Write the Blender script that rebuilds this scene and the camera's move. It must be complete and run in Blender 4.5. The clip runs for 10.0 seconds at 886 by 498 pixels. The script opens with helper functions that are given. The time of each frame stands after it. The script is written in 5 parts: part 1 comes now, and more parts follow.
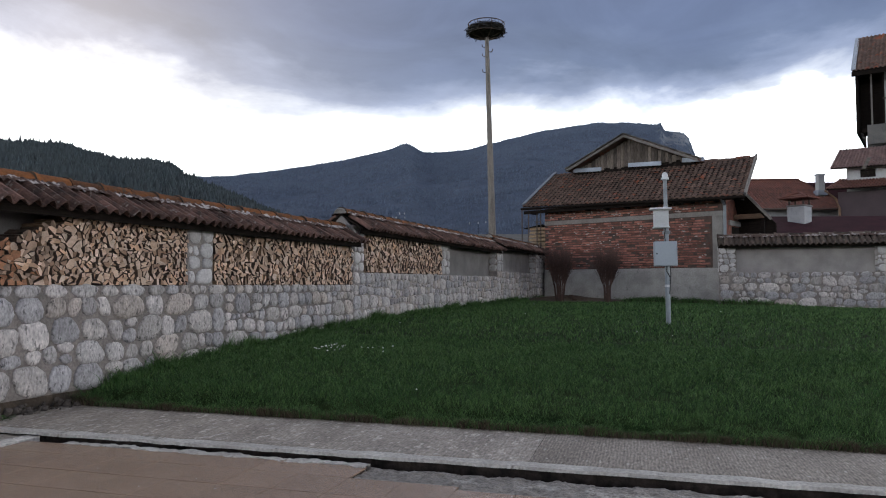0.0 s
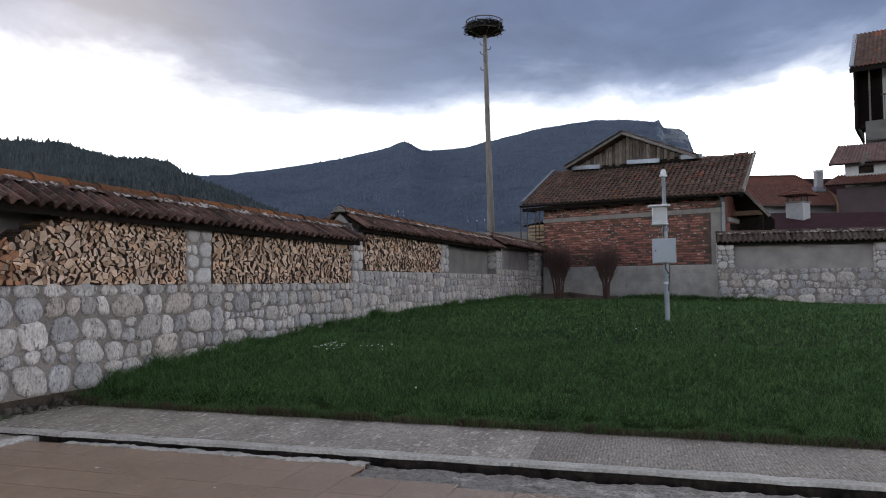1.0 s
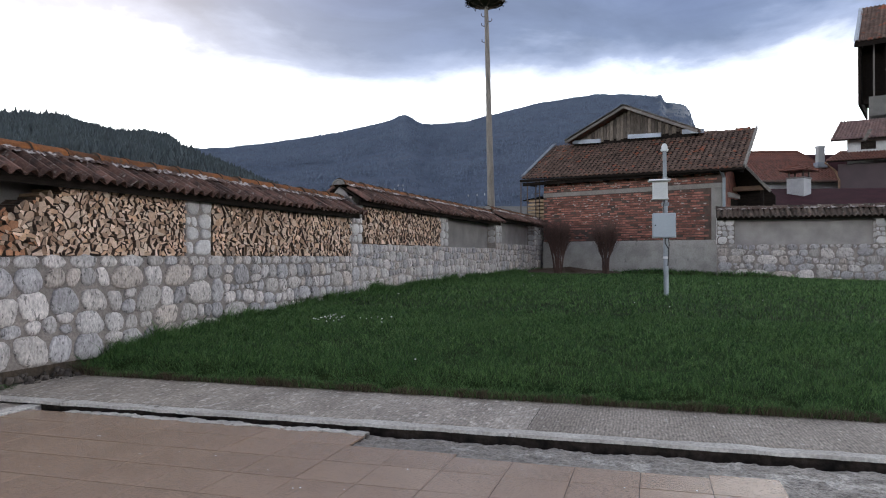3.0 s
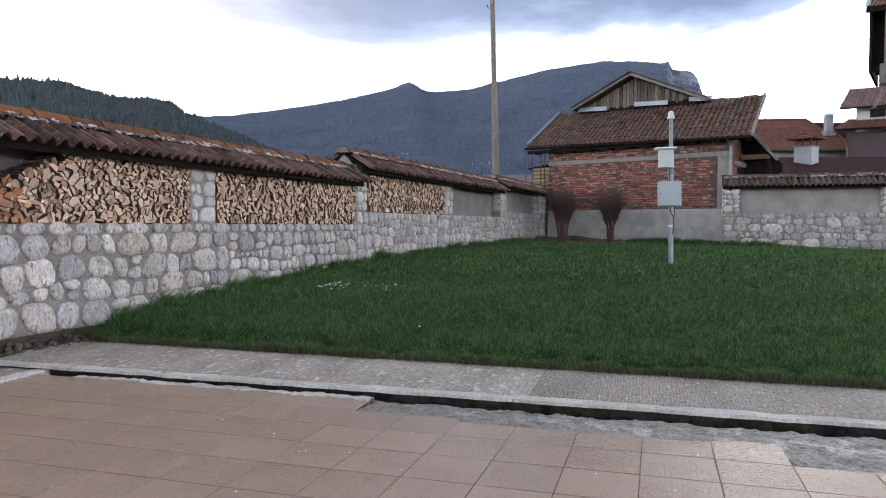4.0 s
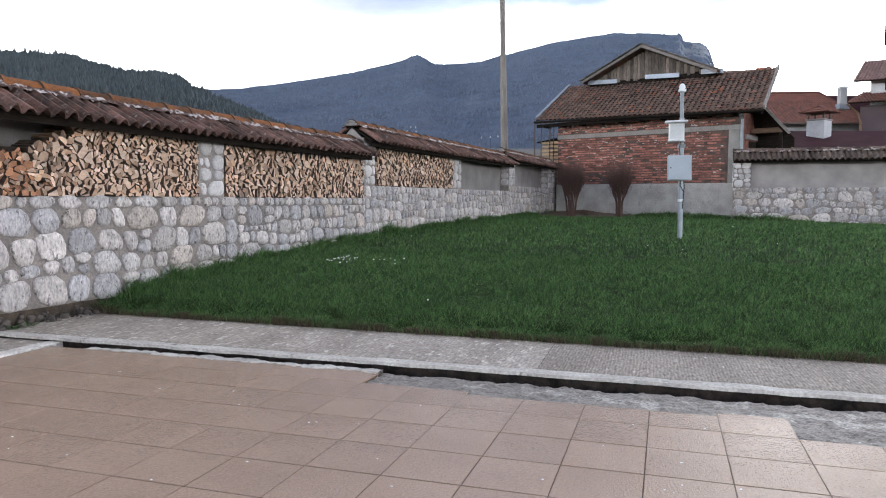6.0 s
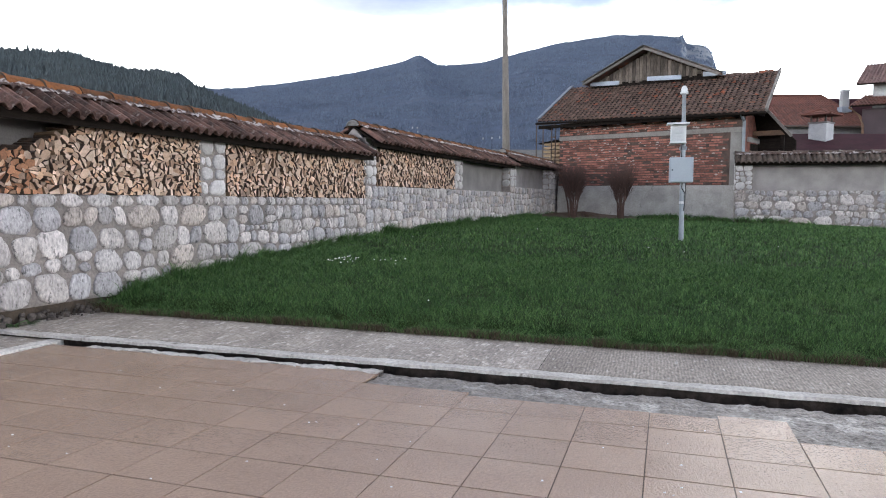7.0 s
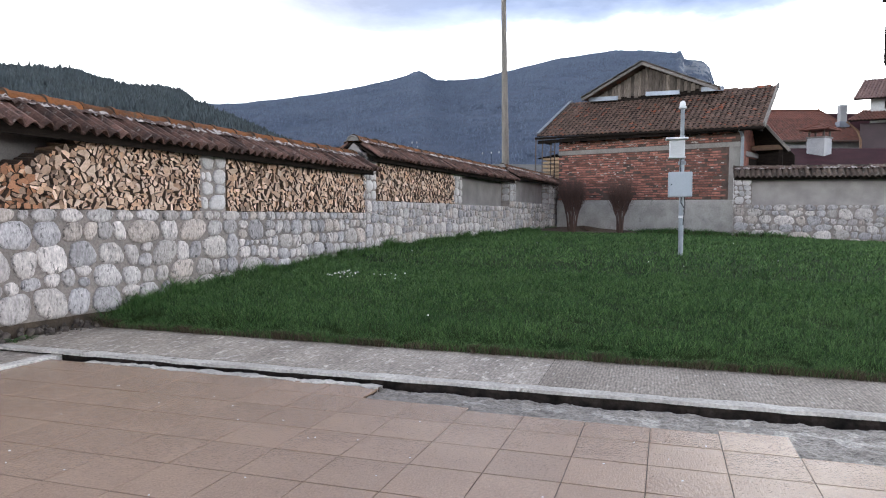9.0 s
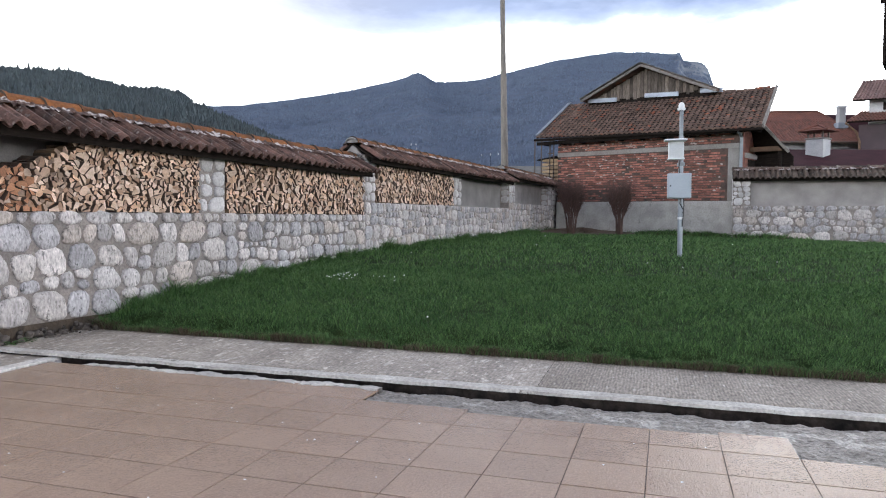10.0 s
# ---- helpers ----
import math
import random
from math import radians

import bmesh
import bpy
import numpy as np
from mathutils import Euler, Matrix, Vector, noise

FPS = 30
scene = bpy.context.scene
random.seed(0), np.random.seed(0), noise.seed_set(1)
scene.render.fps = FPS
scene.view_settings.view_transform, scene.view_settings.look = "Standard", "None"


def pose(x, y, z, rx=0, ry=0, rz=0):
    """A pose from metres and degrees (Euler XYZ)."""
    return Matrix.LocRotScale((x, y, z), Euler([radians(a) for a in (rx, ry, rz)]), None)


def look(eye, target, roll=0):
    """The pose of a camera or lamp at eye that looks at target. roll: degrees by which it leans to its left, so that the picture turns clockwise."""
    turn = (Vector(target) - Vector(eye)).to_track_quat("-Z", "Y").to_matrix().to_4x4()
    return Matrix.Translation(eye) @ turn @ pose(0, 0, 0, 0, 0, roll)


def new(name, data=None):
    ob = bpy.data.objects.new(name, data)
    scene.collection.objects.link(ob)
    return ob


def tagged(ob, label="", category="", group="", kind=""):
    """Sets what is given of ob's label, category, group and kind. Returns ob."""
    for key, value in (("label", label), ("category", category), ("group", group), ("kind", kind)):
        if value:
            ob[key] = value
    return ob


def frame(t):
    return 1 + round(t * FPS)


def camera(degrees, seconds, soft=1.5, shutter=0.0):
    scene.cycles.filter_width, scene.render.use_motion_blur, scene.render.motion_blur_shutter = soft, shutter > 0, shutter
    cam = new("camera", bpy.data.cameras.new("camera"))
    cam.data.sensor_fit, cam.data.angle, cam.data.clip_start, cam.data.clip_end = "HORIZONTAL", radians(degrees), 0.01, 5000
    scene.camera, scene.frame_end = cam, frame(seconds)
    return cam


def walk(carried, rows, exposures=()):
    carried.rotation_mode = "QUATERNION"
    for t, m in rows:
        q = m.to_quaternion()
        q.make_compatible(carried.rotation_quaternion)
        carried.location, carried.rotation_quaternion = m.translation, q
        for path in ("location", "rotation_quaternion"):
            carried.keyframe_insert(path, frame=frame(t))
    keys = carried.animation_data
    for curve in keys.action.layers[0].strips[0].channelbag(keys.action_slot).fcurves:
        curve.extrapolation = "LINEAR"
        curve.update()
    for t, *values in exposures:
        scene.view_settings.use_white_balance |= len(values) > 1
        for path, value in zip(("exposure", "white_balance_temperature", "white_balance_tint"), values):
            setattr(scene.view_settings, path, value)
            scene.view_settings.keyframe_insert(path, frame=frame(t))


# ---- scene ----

cam = camera(64.2, 10.0, soft=1.1)
EYE = 1.06
# seconds, x, y, z from the first eye; yaw, pitch, lean to the right in degrees
ROWS = [
    (0.0, 0.000, 0.000, 0.000, 0.00, 2.80, 0.00),
    (0.5, -0.001, 0.000, 0.001, -0.07, 2.68, 0.05),
    (1.0, 0.001, 0.001, 0.001, -0.09, 2.63, 0.25),
    (1.5, 0.001, 0.000, 0.001, -0.15, 2.53, 0.32),
    (2.0, 0.002, 0.001, -0.005, -0.12, 2.12, 0.25),
    (2.5, 0.002, 0.002, -0.008, -0.19, 1.57, 0.05),
    (2.7, 0.002, 0.002, -0.010, -0.17, 1.22, 0.00),
    (3.8, 0.003, 0.003, -0.024, 0.16, -1.50, -0.13),
    (4.0, 0.003, 0.003, -0.025, 0.25, -1.97, -0.13),
    (4.5, 0.002, 0.003, -0.025, 0.50, -3.01, -0.10),
    (5.0, 0.002, 0.003, -0.026, 0.69, -3.69, -0.11),
    (5.5, 0.001, 0.003, -0.027, 0.84, -4.07, -0.07),
    (7.0, 0.000, 0.003, -0.026, 0.98, -4.02, -0.57),
    (7.5, 0.001, 0.003, -0.026, 1.00, -3.70, -0.63),
    (8.0, 0.000, 0.003, -0.026, 0.98, -3.37, -0.74),
    (8.5, 0.000, 0.002, -0.025, 0.98, -3.14, -0.64),
    (9.0, 0.000, 0.002, -0.025, 0.96, -2.85, -0.54),
    (9.5, 0.001, 0.001, -0.025, 0.93, -2.73, -0.53),
    (10.0, 0.001, 0.001, -0.026, 0.91, -2.70, -0.43),
]
EXPOSURES = [(0.0, -0.27), (2.0, -0.23), (2.7, -0.01), (4.0, 0.47), (5.0, 0.72), (10.0, 0.73)]
walk(cam, [(t, pose(x, y, EYE + z, 0, 0, yaw) @ pose(0, 0, 0, 90 + pitch) @ pose(0, 0, 0, 0, 0, -lean))
           for t, x, y, z, yaw, pitch, lean in ROWS], EXPOSURES)

# ---- sky and light: a heavy cloud deck with a bright gap over the mountains ----
world = bpy.data.worlds.new("sky")
scene.world = world
world.use_nodes = True
wt = world.node_tree
wt.nodes.clear()


def wnode(kind, **values):
    n = wt.nodes.new(kind)
    for k, v in values.items():
        n.inputs[k].default_value = v
    return n


def wmath(op, a, b=None):
    n = wt.nodes.new("ShaderNodeMath")
    n.operation = op
    for i, v in enumerate((a, b)):
        if v is None:
            continue
        if isinstance(v, (int, float)):
            n.inputs[i].default_value = v
        else:
            wt.links.new(v, n.inputs[i])
    return n.outputs[0]


SUN_EL, SUN_AZ = radians(21), radians(28)
tex = wt.nodes.new("ShaderNodeTexCoord")
sep = wt.nodes.new("ShaderNodeSeparateXYZ")
wt.links.new(tex.outputs["Generated"], sep.inputs[0])
sky = wt.nodes.new("ShaderNodeTexSky")
sky.sky_type = "NISHITA"
sky.sun_disc = False
sky.sun_elevation, sky.sun_rotation = SUN_EL, -SUN_AZ
mapn = wt.nodes.new("ShaderNodeMapping")
mapn.inputs["Scale"].default_value = (1.0, 1.0, 2.6)
wt.links.new(tex.outputs["Generated"], mapn.inputs[0])
n1 = wnode("ShaderNodeTexNoise", Scale=2.3, Detail=7.0, Roughness=0.55, Distortion=0.5)
n2 = wnode("ShaderNodeTexNoise", Scale=6.0, Detail=6.0, Roughness=0.6, Distortion=0.3)
wt.links.new(mapn.outputs[0], n1.inputs["Vector"])
wt.links.new(mapn.outputs[0], n2.inputs["Vector"])
# how far into the cloud deck a direction lies
deck = wmath("ADD", wmath("MULTIPLY", wmath("SUBTRACT", n1.outputs["Fac"], 0.5), 0.17),
             wmath("ADD", sep.outputs["Z"], wmath("MULTIPLY", wmath("SUBTRACT", n2.outputs["Fac"], 0.5), 0.10)))
deck = wmath("SUBTRACT", deck, wmath("MULTIPLY", wmath("MULTIPLY", sep.outputs["X"], sep.outputs["X"]), 0.09))
deck = wmath("ADD", deck, wmath("MULTIPLY", sep.outputs["X"], 0.025))
# unseen deck behind the viewer, added lower to dim faces turned this way
deck = wmath("ADD", deck, wmath("MULTIPLY", wmath("MAXIMUM", wmath("MULTIPLY", sep.outputs["Y"], -1.0), 0.0), 0.10))
ramp = wt.nodes.new("ShaderNodeValToRGB")
ramp.color_ramp.elements[0].position, ramp.color_ramp.elements[0].color = 0.205, (3.5, 3.6, 3.75, 1)
ramp.color_ramp.elements[1].position, ramp.color_ramp.elements[1].color = 0.80, (0.66, 0.70, 0.78, 1)
for at, shade in ((0.235, (0.95, 1.02, 1.18)), (0.265, (0.40, 0.47, 0.67)), (0.305, (0.195, 0.25, 0.405)), (0.35, (0.155, 0.20, 0.346)), (0.50, (0.18, 0.225, 0.37))):
    ramp.color_ramp.elements.new(at).color = (*shade, 1)
wt.links.new(deck, ramp.inputs[0])
add = wt.nodes.new("ShaderNodeMixRGB")
add.blend_type, add.inputs[0].default_value = "ADD", 0.02
thin = wt.nodes.new("ShaderNodeVectorMath")
thin.operation = "SCALE"
wt.links.new(ramp.outputs[0], thin.inputs[0])
n3 = wnode("ShaderNodeTexNoise", Scale=4.2, Detail=8.0, Roughness=0.6, Distortion=0.8)
wt.links.new(mapn.outputs[0], n3.inputs["Vector"])
billow = wmath("ADD", wmath("MULTIPLY", n3.outputs["Fac"], 1.0), 0.56)
wt.links.new(wmath("MULTIPLY", wmath("ADD", wmath("MULTIPLY", wmath("MULTIPLY", wmath("MAXIMUM", wmath("SUBTRACT", sep.outputs["X"], 0.2), 0.0), 0.9), wmath("POWER", wmath("MAXIMUM", sep.outputs["Y"], 0.0), 3.0)), 1.0), billow), thin.inputs["Scale"])
wt.links.new(thin.outputs[0], add.inputs[1])
wt.links.new(sky.outputs[0], add.inputs[2])
bg = wt.nodes.new("ShaderNodeBackground")
bg.inputs["Strength"].default_value = 0.9
wt.links.new(add.outputs[0], bg.inputs["Color"])
wout = wt.nodes.new("ShaderNodeOutputWorld")
wt.links.new(bg.outputs[0], wout.inputs["Surface"])

sun = new("sun", bpy.data.lights.new("sun", "SUN"))
sun.data.energy, sun.data.angle, sun.data.color = 0.24, radians(14), (1.0, 0.98, 0.95)
sun.matrix_world = look((50 * math.sin(SUN_AZ) * math.cos(SUN_EL), 50 * math.cos(SUN_AZ) * math.cos(SUN_EL), 50 * math.sin(SUN_EL)), (0, 0, 0))


# ---- materials ----
def material(name, color, other=None, scale=8.0, rough=0.8, bump=0.3, bump_scale=60.0, metal=0.0, spots=None,
             per="object", vary=0.25, stretch=(1, 1, 1), spec=0.5, fine=0.25, tints=None, ribs=None):
    """A procedural surface: two colours mixed by broad noise, fine grain, a shade of its own for each piece, relief."""
    m = bpy.data.materials.new(name)
    m.use_nodes = True
    t = m.node_tree
    b = t.nodes["Principled BSDF"]
    b.inputs["Roughness"].default_value, b.inputs["Metallic"].default_value = rough, metal
    b.inputs["Specular IOR Level"].default_value = spec
    co = t.nodes.new("ShaderNodeTexCoord")
    mp = t.nodes.new("ShaderNodeMapping")
    mp.inputs["Scale"].default_value = stretch
    t.links.new(co.outputs["Object"], mp.inputs[0])
    vec = mp.outputs[0]
    oi = t.nodes.new("ShaderNodeObjectInfo") if per == "object" else t.nodes.new("ShaderNodeNewGeometry")
    rnd = oi.outputs["Random"] if per == "object" else oi.outputs["Random Per Island"]
    off = t.nodes.new("ShaderNodeVectorMath")
    off.operation = "ADD"
    sc = t.nodes.new("ShaderNodeVectorMath")
    sc.operation = "SCALE"
    sc.inputs[0].default_value = (13.0, 7.0, 5.0)
    t.links.new(rnd, sc.inputs["Scale"])
    t.links.new(vec, off.inputs[0])
    t.links.new(sc.outputs[0], off.inputs[1])
    vec = off.outputs[0]
    na = t.nodes.new("ShaderNodeTexNoise")
    na.inputs["Scale"].default_value, na.inputs["Detail"].default_value = scale, 5
    nb = t.nodes.new("ShaderNodeTexNoise")
    nb.inputs["Scale"].default_value, nb.inputs["Detail"].default_value = bump_scale, 4
    t.links.new(vec, na.inputs["Vector"])
    t.links.new(vec, nb.inputs["Vector"])
    rp = t.nodes.new("ShaderNodeValToRGB")
    rp.color_ramp.elements[0].position, rp.color_ramp.elements[0].color = 0.35, (*color, 1)
    rp.color_ramp.elements[1].position = 0.68
    rp.color_ramp.elements[1].color = (*(other or [c * 0.7 for c in color]), 1)
    t.links.new(na.outputs["Fac"], rp.inputs[0])
    col = rp.outputs[0]
    if spots:
        sp_color, sp_scale, sp_at = spots
        ns = t.nodes.new("ShaderNodeTexNoise")
        ns.inputs["Scale"].default_value, ns.inputs["Detail"].default_value = sp_scale, 6
        ns.inputs["Roughness"].default_value = 0.65
        t.links.new(vec, ns.inputs["Vector"])
        rs = t.nodes.new("ShaderNodeValToRGB")
        rs.color_ramp.elements[0].position, rs.color_ramp.elements[1].position = sp_at, sp_at + 0.06
        t.links.new(ns.outputs["Fac"], rs.inputs[0])
        mx = t.nodes.new("ShaderNodeMixRGB")
        mx.inputs[2].default_value = (*sp_color, 1)
        t.links.new(rs.outputs[0], mx.inputs[0])
        t.links.new(col, mx.inputs[1])
        col = mx.outputs[0]
    if tints:
        rt = t.nodes.new("ShaderNodeValToRGB")
        rt.color_ramp.interpolation = "CONSTANT"
        rt.color_ramp.elements[0].color = (*tints[0], 1)
        rt.color_ramp.elements[1].position, rt.color_ramp.elements[1].color = 1 / len(tints), (*tints[1], 1)
        for k in range(2, len(tints)):
            rt.color_ramp.elements.new(k / len(tints)).color = (*tints[k], 1)
        fr = t.nodes.new("ShaderNodeMath")
        fr.operation = "MULTIPLY"
        fr.inputs[1].default_value = 7.31
        t.links.new(rnd, fr.inputs[0])
        fr2 = t.nodes.new("ShaderNodeMath")
        fr2.operation = "FRACT"
        t.links.new(fr.outputs[0], fr2.inputs[0])
        t.links.new(fr2.outputs[0], rt.inputs[0])
        mt = t.nodes.new("ShaderNodeMixRGB")
        mt.blend_type, mt.inputs[0].default_value = "MULTIPLY", 1.0
        t.links.new(col, mt.inputs[1])
        t.links.new(rt.outputs[0], mt.inputs[2])
        col = mt.outputs[0]
    # shade of each piece and fine grain, as a factor on the value
    ma = t.nodes.new("ShaderNodeMapRange")
    ma.inputs["To Min"].default_value, ma.inputs["To Max"].default_value = 1 - vary, 1 + vary
    t.links.new(rnd, ma.inputs["Value"])
    mb = t.nodes.new("ShaderNodeMapRange")
    mb.inputs["From Min"].default_value, mb.inputs["From Max"].default_value = 0.27, 0.73
    mb.inputs["To Min"].default_value, mb.inputs["To Max"].default_value = 1 - fine, 1 + fine
    t.links.new(nb.outputs["Fac"], mb.inputs["Value"])
    mu = t.nodes.new("ShaderNodeMath")
    mu.operation = "MULTIPLY"
    t.links.new(ma.outputs[0], mu.inputs[0])
    t.links.new(mb.outputs[0], mu.inputs[1])
    relief = nb.outputs["Fac"]
    if ribs:
        # brushed ribs across the piece, broken up by the fine grain
        wv = t.nodes.new("ShaderNodeTexWave")
        wv.wave_type, wv.bands_direction, wv.wave_profile = "BANDS", "X", "SIN"
        wv.inputs["Scale"].default_value, wv.inputs["Distortion"].default_value = 0.314 / ribs[0], 5.0
        wv.inputs["Detail"].default_value, wv.inputs["Detail Scale"].default_value = 3.0, 1.6
        t.links.new(mp.outputs[0], wv.inputs["Vector"])
        mw = t.nodes.new("ShaderNodeMapRange")
        mw.inputs["To Min"].default_value, mw.inputs["To Max"].default_value = 1 - ribs[1], 1 + ribs[1]
        t.links.new(wv.outputs["Fac"], mw.inputs["Value"])
        m2 = t.nodes.new("ShaderNodeMath")
        m2.operation = "MULTIPLY"
        t.links.new(mu.outputs[0], m2.inputs[0])
        t.links.new(mw.outputs[0], m2.inputs[1])
        mu = m2
        m3 = t.nodes.new("ShaderNodeMath")
        m3.operation = "ADD"
        m4 = t.nodes.new("ShaderNodeMath")
        m4.operation, m4.inputs[1].default_value = "MULTIPLY", 0.25
        t.links.new(wv.outputs["Fac"], m4.inputs[0])
        t.links.new(m4.outputs[0], m3.inputs[0])
        t.links.new(relief, m3.inputs[1])
        relief = m3.outputs[0]
    hs = t.nodes.new("ShaderNodeHueSaturation")
    t.links.new(mu.outputs[0], hs.inputs["Value"])
    t.links.new(col, hs.inputs["Color"])
    t.links.new(hs.outputs[0], b.inputs["Base Color"])
    if bump:
        bu = t.nodes.new("ShaderNodeBump")
        bu.inputs["Strength"].default_value, bu.inputs["Distance"].default_value = bump, 0.01
        t.links.new(relief, bu.inputs["Height"])
        t.links.new(bu.outputs[0], b.inputs["Normal"])
    return m


M_STONE = material("river_stone", (0.49, 0.456, 0.442), (0.35, 0.322, 0.313), 9, 0.75, 0.8, 40, spots=((0.15, 0.14, 0.135), 19, 0.565), vary=0.20, fine=0.40, stretch=(1.4, 1, 0.7),
                   tints=((1, 0.98, 0.95), (1, 1, 1), (0.91, 0.93, 0.97), (1.12, 1.10, 1.09), (1.0, 0.93, 0.86), (0.82, 0.83, 0.86), (1.18, 1.16, 1.14)))
M_MORTAR = material("mortar", (0.335, 0.29, 0.262), (0.225, 0.196, 0.178), 5, 0.9, 0.8, 40, fine=0.3)
M_PLASTER = material("grey_plaster", (0.33, 0.303, 0.290), (0.225, 0.207, 0.198), 2.2, 0.9, 0.3, 60, fine=0.12)
M_ENDGRAIN = material("split_wood", (0.69, 0.545, 0.435), (0.53, 0.40, 0.305), 9, 0.8, 0.4, 70, vary=0.24, stretch=(1, 1, 3), fine=0.2,
    tints=((1.02, 1.01, 1.0), (0.95, 0.90, 0.86), (0.80, 0.71, 0.64), (1.04, 0.97, 0.91), (0.55, 0.44, 0.37), (0.92, 0.83, 0.75), (0.72, 0.63, 0.57), (0.86, 0.70, 0.57)))
M_BARK = material("bark", (0.10, 0.065, 0.045), (0.05, 0.035, 0.03), 12, 0.9, 0.6, 60)
M_TILE_OLD = material("old_roof_tile", (0.155, 0.084, 0.066), (0.062, 0.041, 0.035), 6, 0.9, 0.8, 40, spots=((0.22, 0.18, 0.16), 11, 0.59), vary=0.45, fine=0.3, spec=0.2)
M_TILE_MOSSY = material("mossy_roof_tile", (0.125, 0.090, 0.074), (0.060, 0.049, 0.042), 6, 0.9, 0.8, 40, spots=((0.17, 0.155, 0.13), 12, 0.57), vary=0.4, fine=0.3, spec=0.15)
M_RIDGE = material("ridge_tile_clay", (0.21, 0.078, 0.026), (0.115, 0.050, 0.024), 5, 0.9, 0.6, 45, spots=((0.08, 0.055, 0.036), 9, 0.58), vary=0.25, fine=0.3, spec=0.2)
M_LIME = material("lime_mortar", (0.13, 0.080, 0.065), (0.085, 0.056, 0.047), 6, 0.9, 0.9, 40, spec=0.2, spots=((0.48, 0.43, 0.41), 6.5, 0.50))
# near-black: shade under eaves and roofs is put into this wood colour
M_SHADEWOOD = material("shade_dark_wood", (0.022, 0.017, 0.014), (0.013, 0.010, 0.009), 8, 0.95, 0.3, 50, stretch=(1, 1, 6), spec=0.05)
M_OLDWOOD = material("weathered_boards", (0.20, 0.165, 0.135), (0.085, 0.066, 0.053), 6, 0.9, 0.4, 60, stretch=(6, 6, 1), vary=0.5)
M_BRICK = material("red_brick", (0.33, 0.130, 0.092), (0.17, 0.075, 0.060), 9, 0.9, 0.7, 50, spots=((0.44, 0.38, 0.34), 11, 0.64), vary=0.5, fine=0.3)
M_BRICKMORTAR = material("brick_mortar", (0.13, 0.088, 0.072), (0.07, 0.05, 0.043), 5, 0.95, 0.4, 60)
M_CONCRETE = material("concrete", (0.34, 0.32, 0.30), (0.24, 0.225, 0.21), 2.5, 0.85, 0.4, 50, spots=((0.2, 0.19, 0.18), 4, 0.62))
M_ROOFTILE = material("rooftile", (0.165, 0.108, 0.086), (0.085, 0.058, 0.048), 2.2, 0.9, 0.5, 50, spots=((0.26, 0.085, 0.048), 1.3, 0.57), vary=0.2, spec=0.2)
M_SOIL = material("soil", (0.07, 0.05, 0.035), (0.04, 0.03, 0.022), 9, 0.95, 0.8, 40)
M_TURF = material("turf", (0.012, 0.026, 0.007), (0.024, 0.034, 0.010), 2.0, 0.95, 0.7, 60, spec=0.1)
# the dark green end is lowered to paint in shade between clumps
M_GRASS = material("grass", (0.024, 0.072, 0.020), (0.120, 0.204, 0.066), 1.5, 0.65, 0, 20, per="island", vary=0.8, spec=0.2, fine=0.35, spots=((0.20, 0.24, 0.10), 9, 0.62))
# near hill: a bluish haze is mixed into the forest colour
M_FORESTHAZE = material("hazed_conifer_floor", (0.018, 0.026, 0.030), (0.026, 0.034, 0.036), 0.012, 0.95, 0, 0.05, vary=0.0, fine=0.2)
# distance haze is painted into this bluish base colour
M_FARHAZE = material("hazed_far_forest", (0.046, 0.066, 0.108), (0.055, 0.077, 0.122), 0.004, 0.95, 0, 0.03, vary=0.0, fine=0.25)
M_GALV = material("galvanised_steel", (0.27, 0.295, 0.32), (0.21, 0.23, 0.25), 6, 0.5, 0.1, 40, metal=0.2, fine=0.1)
M_WHITE = material("white_paint", (0.70, 0.71, 0.72), (0.62, 0.63, 0.64), 5, 0.5, 0.05, 40, fine=0.06, vary=0.03)
M_GREYBOX = material("grey_paint", (0.36, 0.40, 0.44), (0.33, 0.37, 0.41), 3, 0.45, 0.05, 40, fine=0.04, vary=0.03)
M_BLACK = material("black_rubber", (0.03, 0.03, 0.033), None, 8, 0.6, 0.1, 40)
M_IRON = material("rusty_iron", (0.06, 0.05, 0.045), (0.10, 0.06, 0.04), 9, 0.7, 0.3, 50)
M_POLE = material("weathered_pole", (0.25, 0.22, 0.19), (0.17, 0.15, 0.13), 3, 0.85, 0.4, 30, stretch=(4, 4, 0.6))
M_TWIG = material("bare_twigs", (0.118, 0.066, 0.053), (0.064, 0.039, 0.033), 6, 0.9, 0, 30, per="island", vary=0.35)
M_NEST = material("nest_sticks", (0.05, 0.045, 0.04), (0.03, 0.026, 0.024), 6, 0.95, 0, 30, per="island", vary=0.3)
M_STONEPALE = material("pale_pillar_stone", (0.57, 0.54, 0.53), (0.46, 0.435, 0.425), 6, 0.75, 0.4, 45, spots=((0.26, 0.25, 0.24), 12, 0.62), vary=0.2, fine=0.2)
M_BROOM = material("broomed_concrete", (0.345, 0.300, 0.260), (0.23, 0.198, 0.170), 2.2, 0.7, 0.7, 60, stretch=(1, 0.30, 1), fine=0.45, spots=((0.43, 0.395, 0.36), 26, 0.60), spec=0.15, ribs=(0.021, 0.13))
M_SLURRY = material("slurry_concrete", (0.43, 0.372, 0.320), (0.29, 0.247, 0.210), 3.5, 0.6, 0.7, 50, stretch=(1, 0.4, 1), fine=0.45, spots=((0.62, 0.565, 0.51), 17, 0.56), spec=0.3, ribs=(0.024, 0.07))
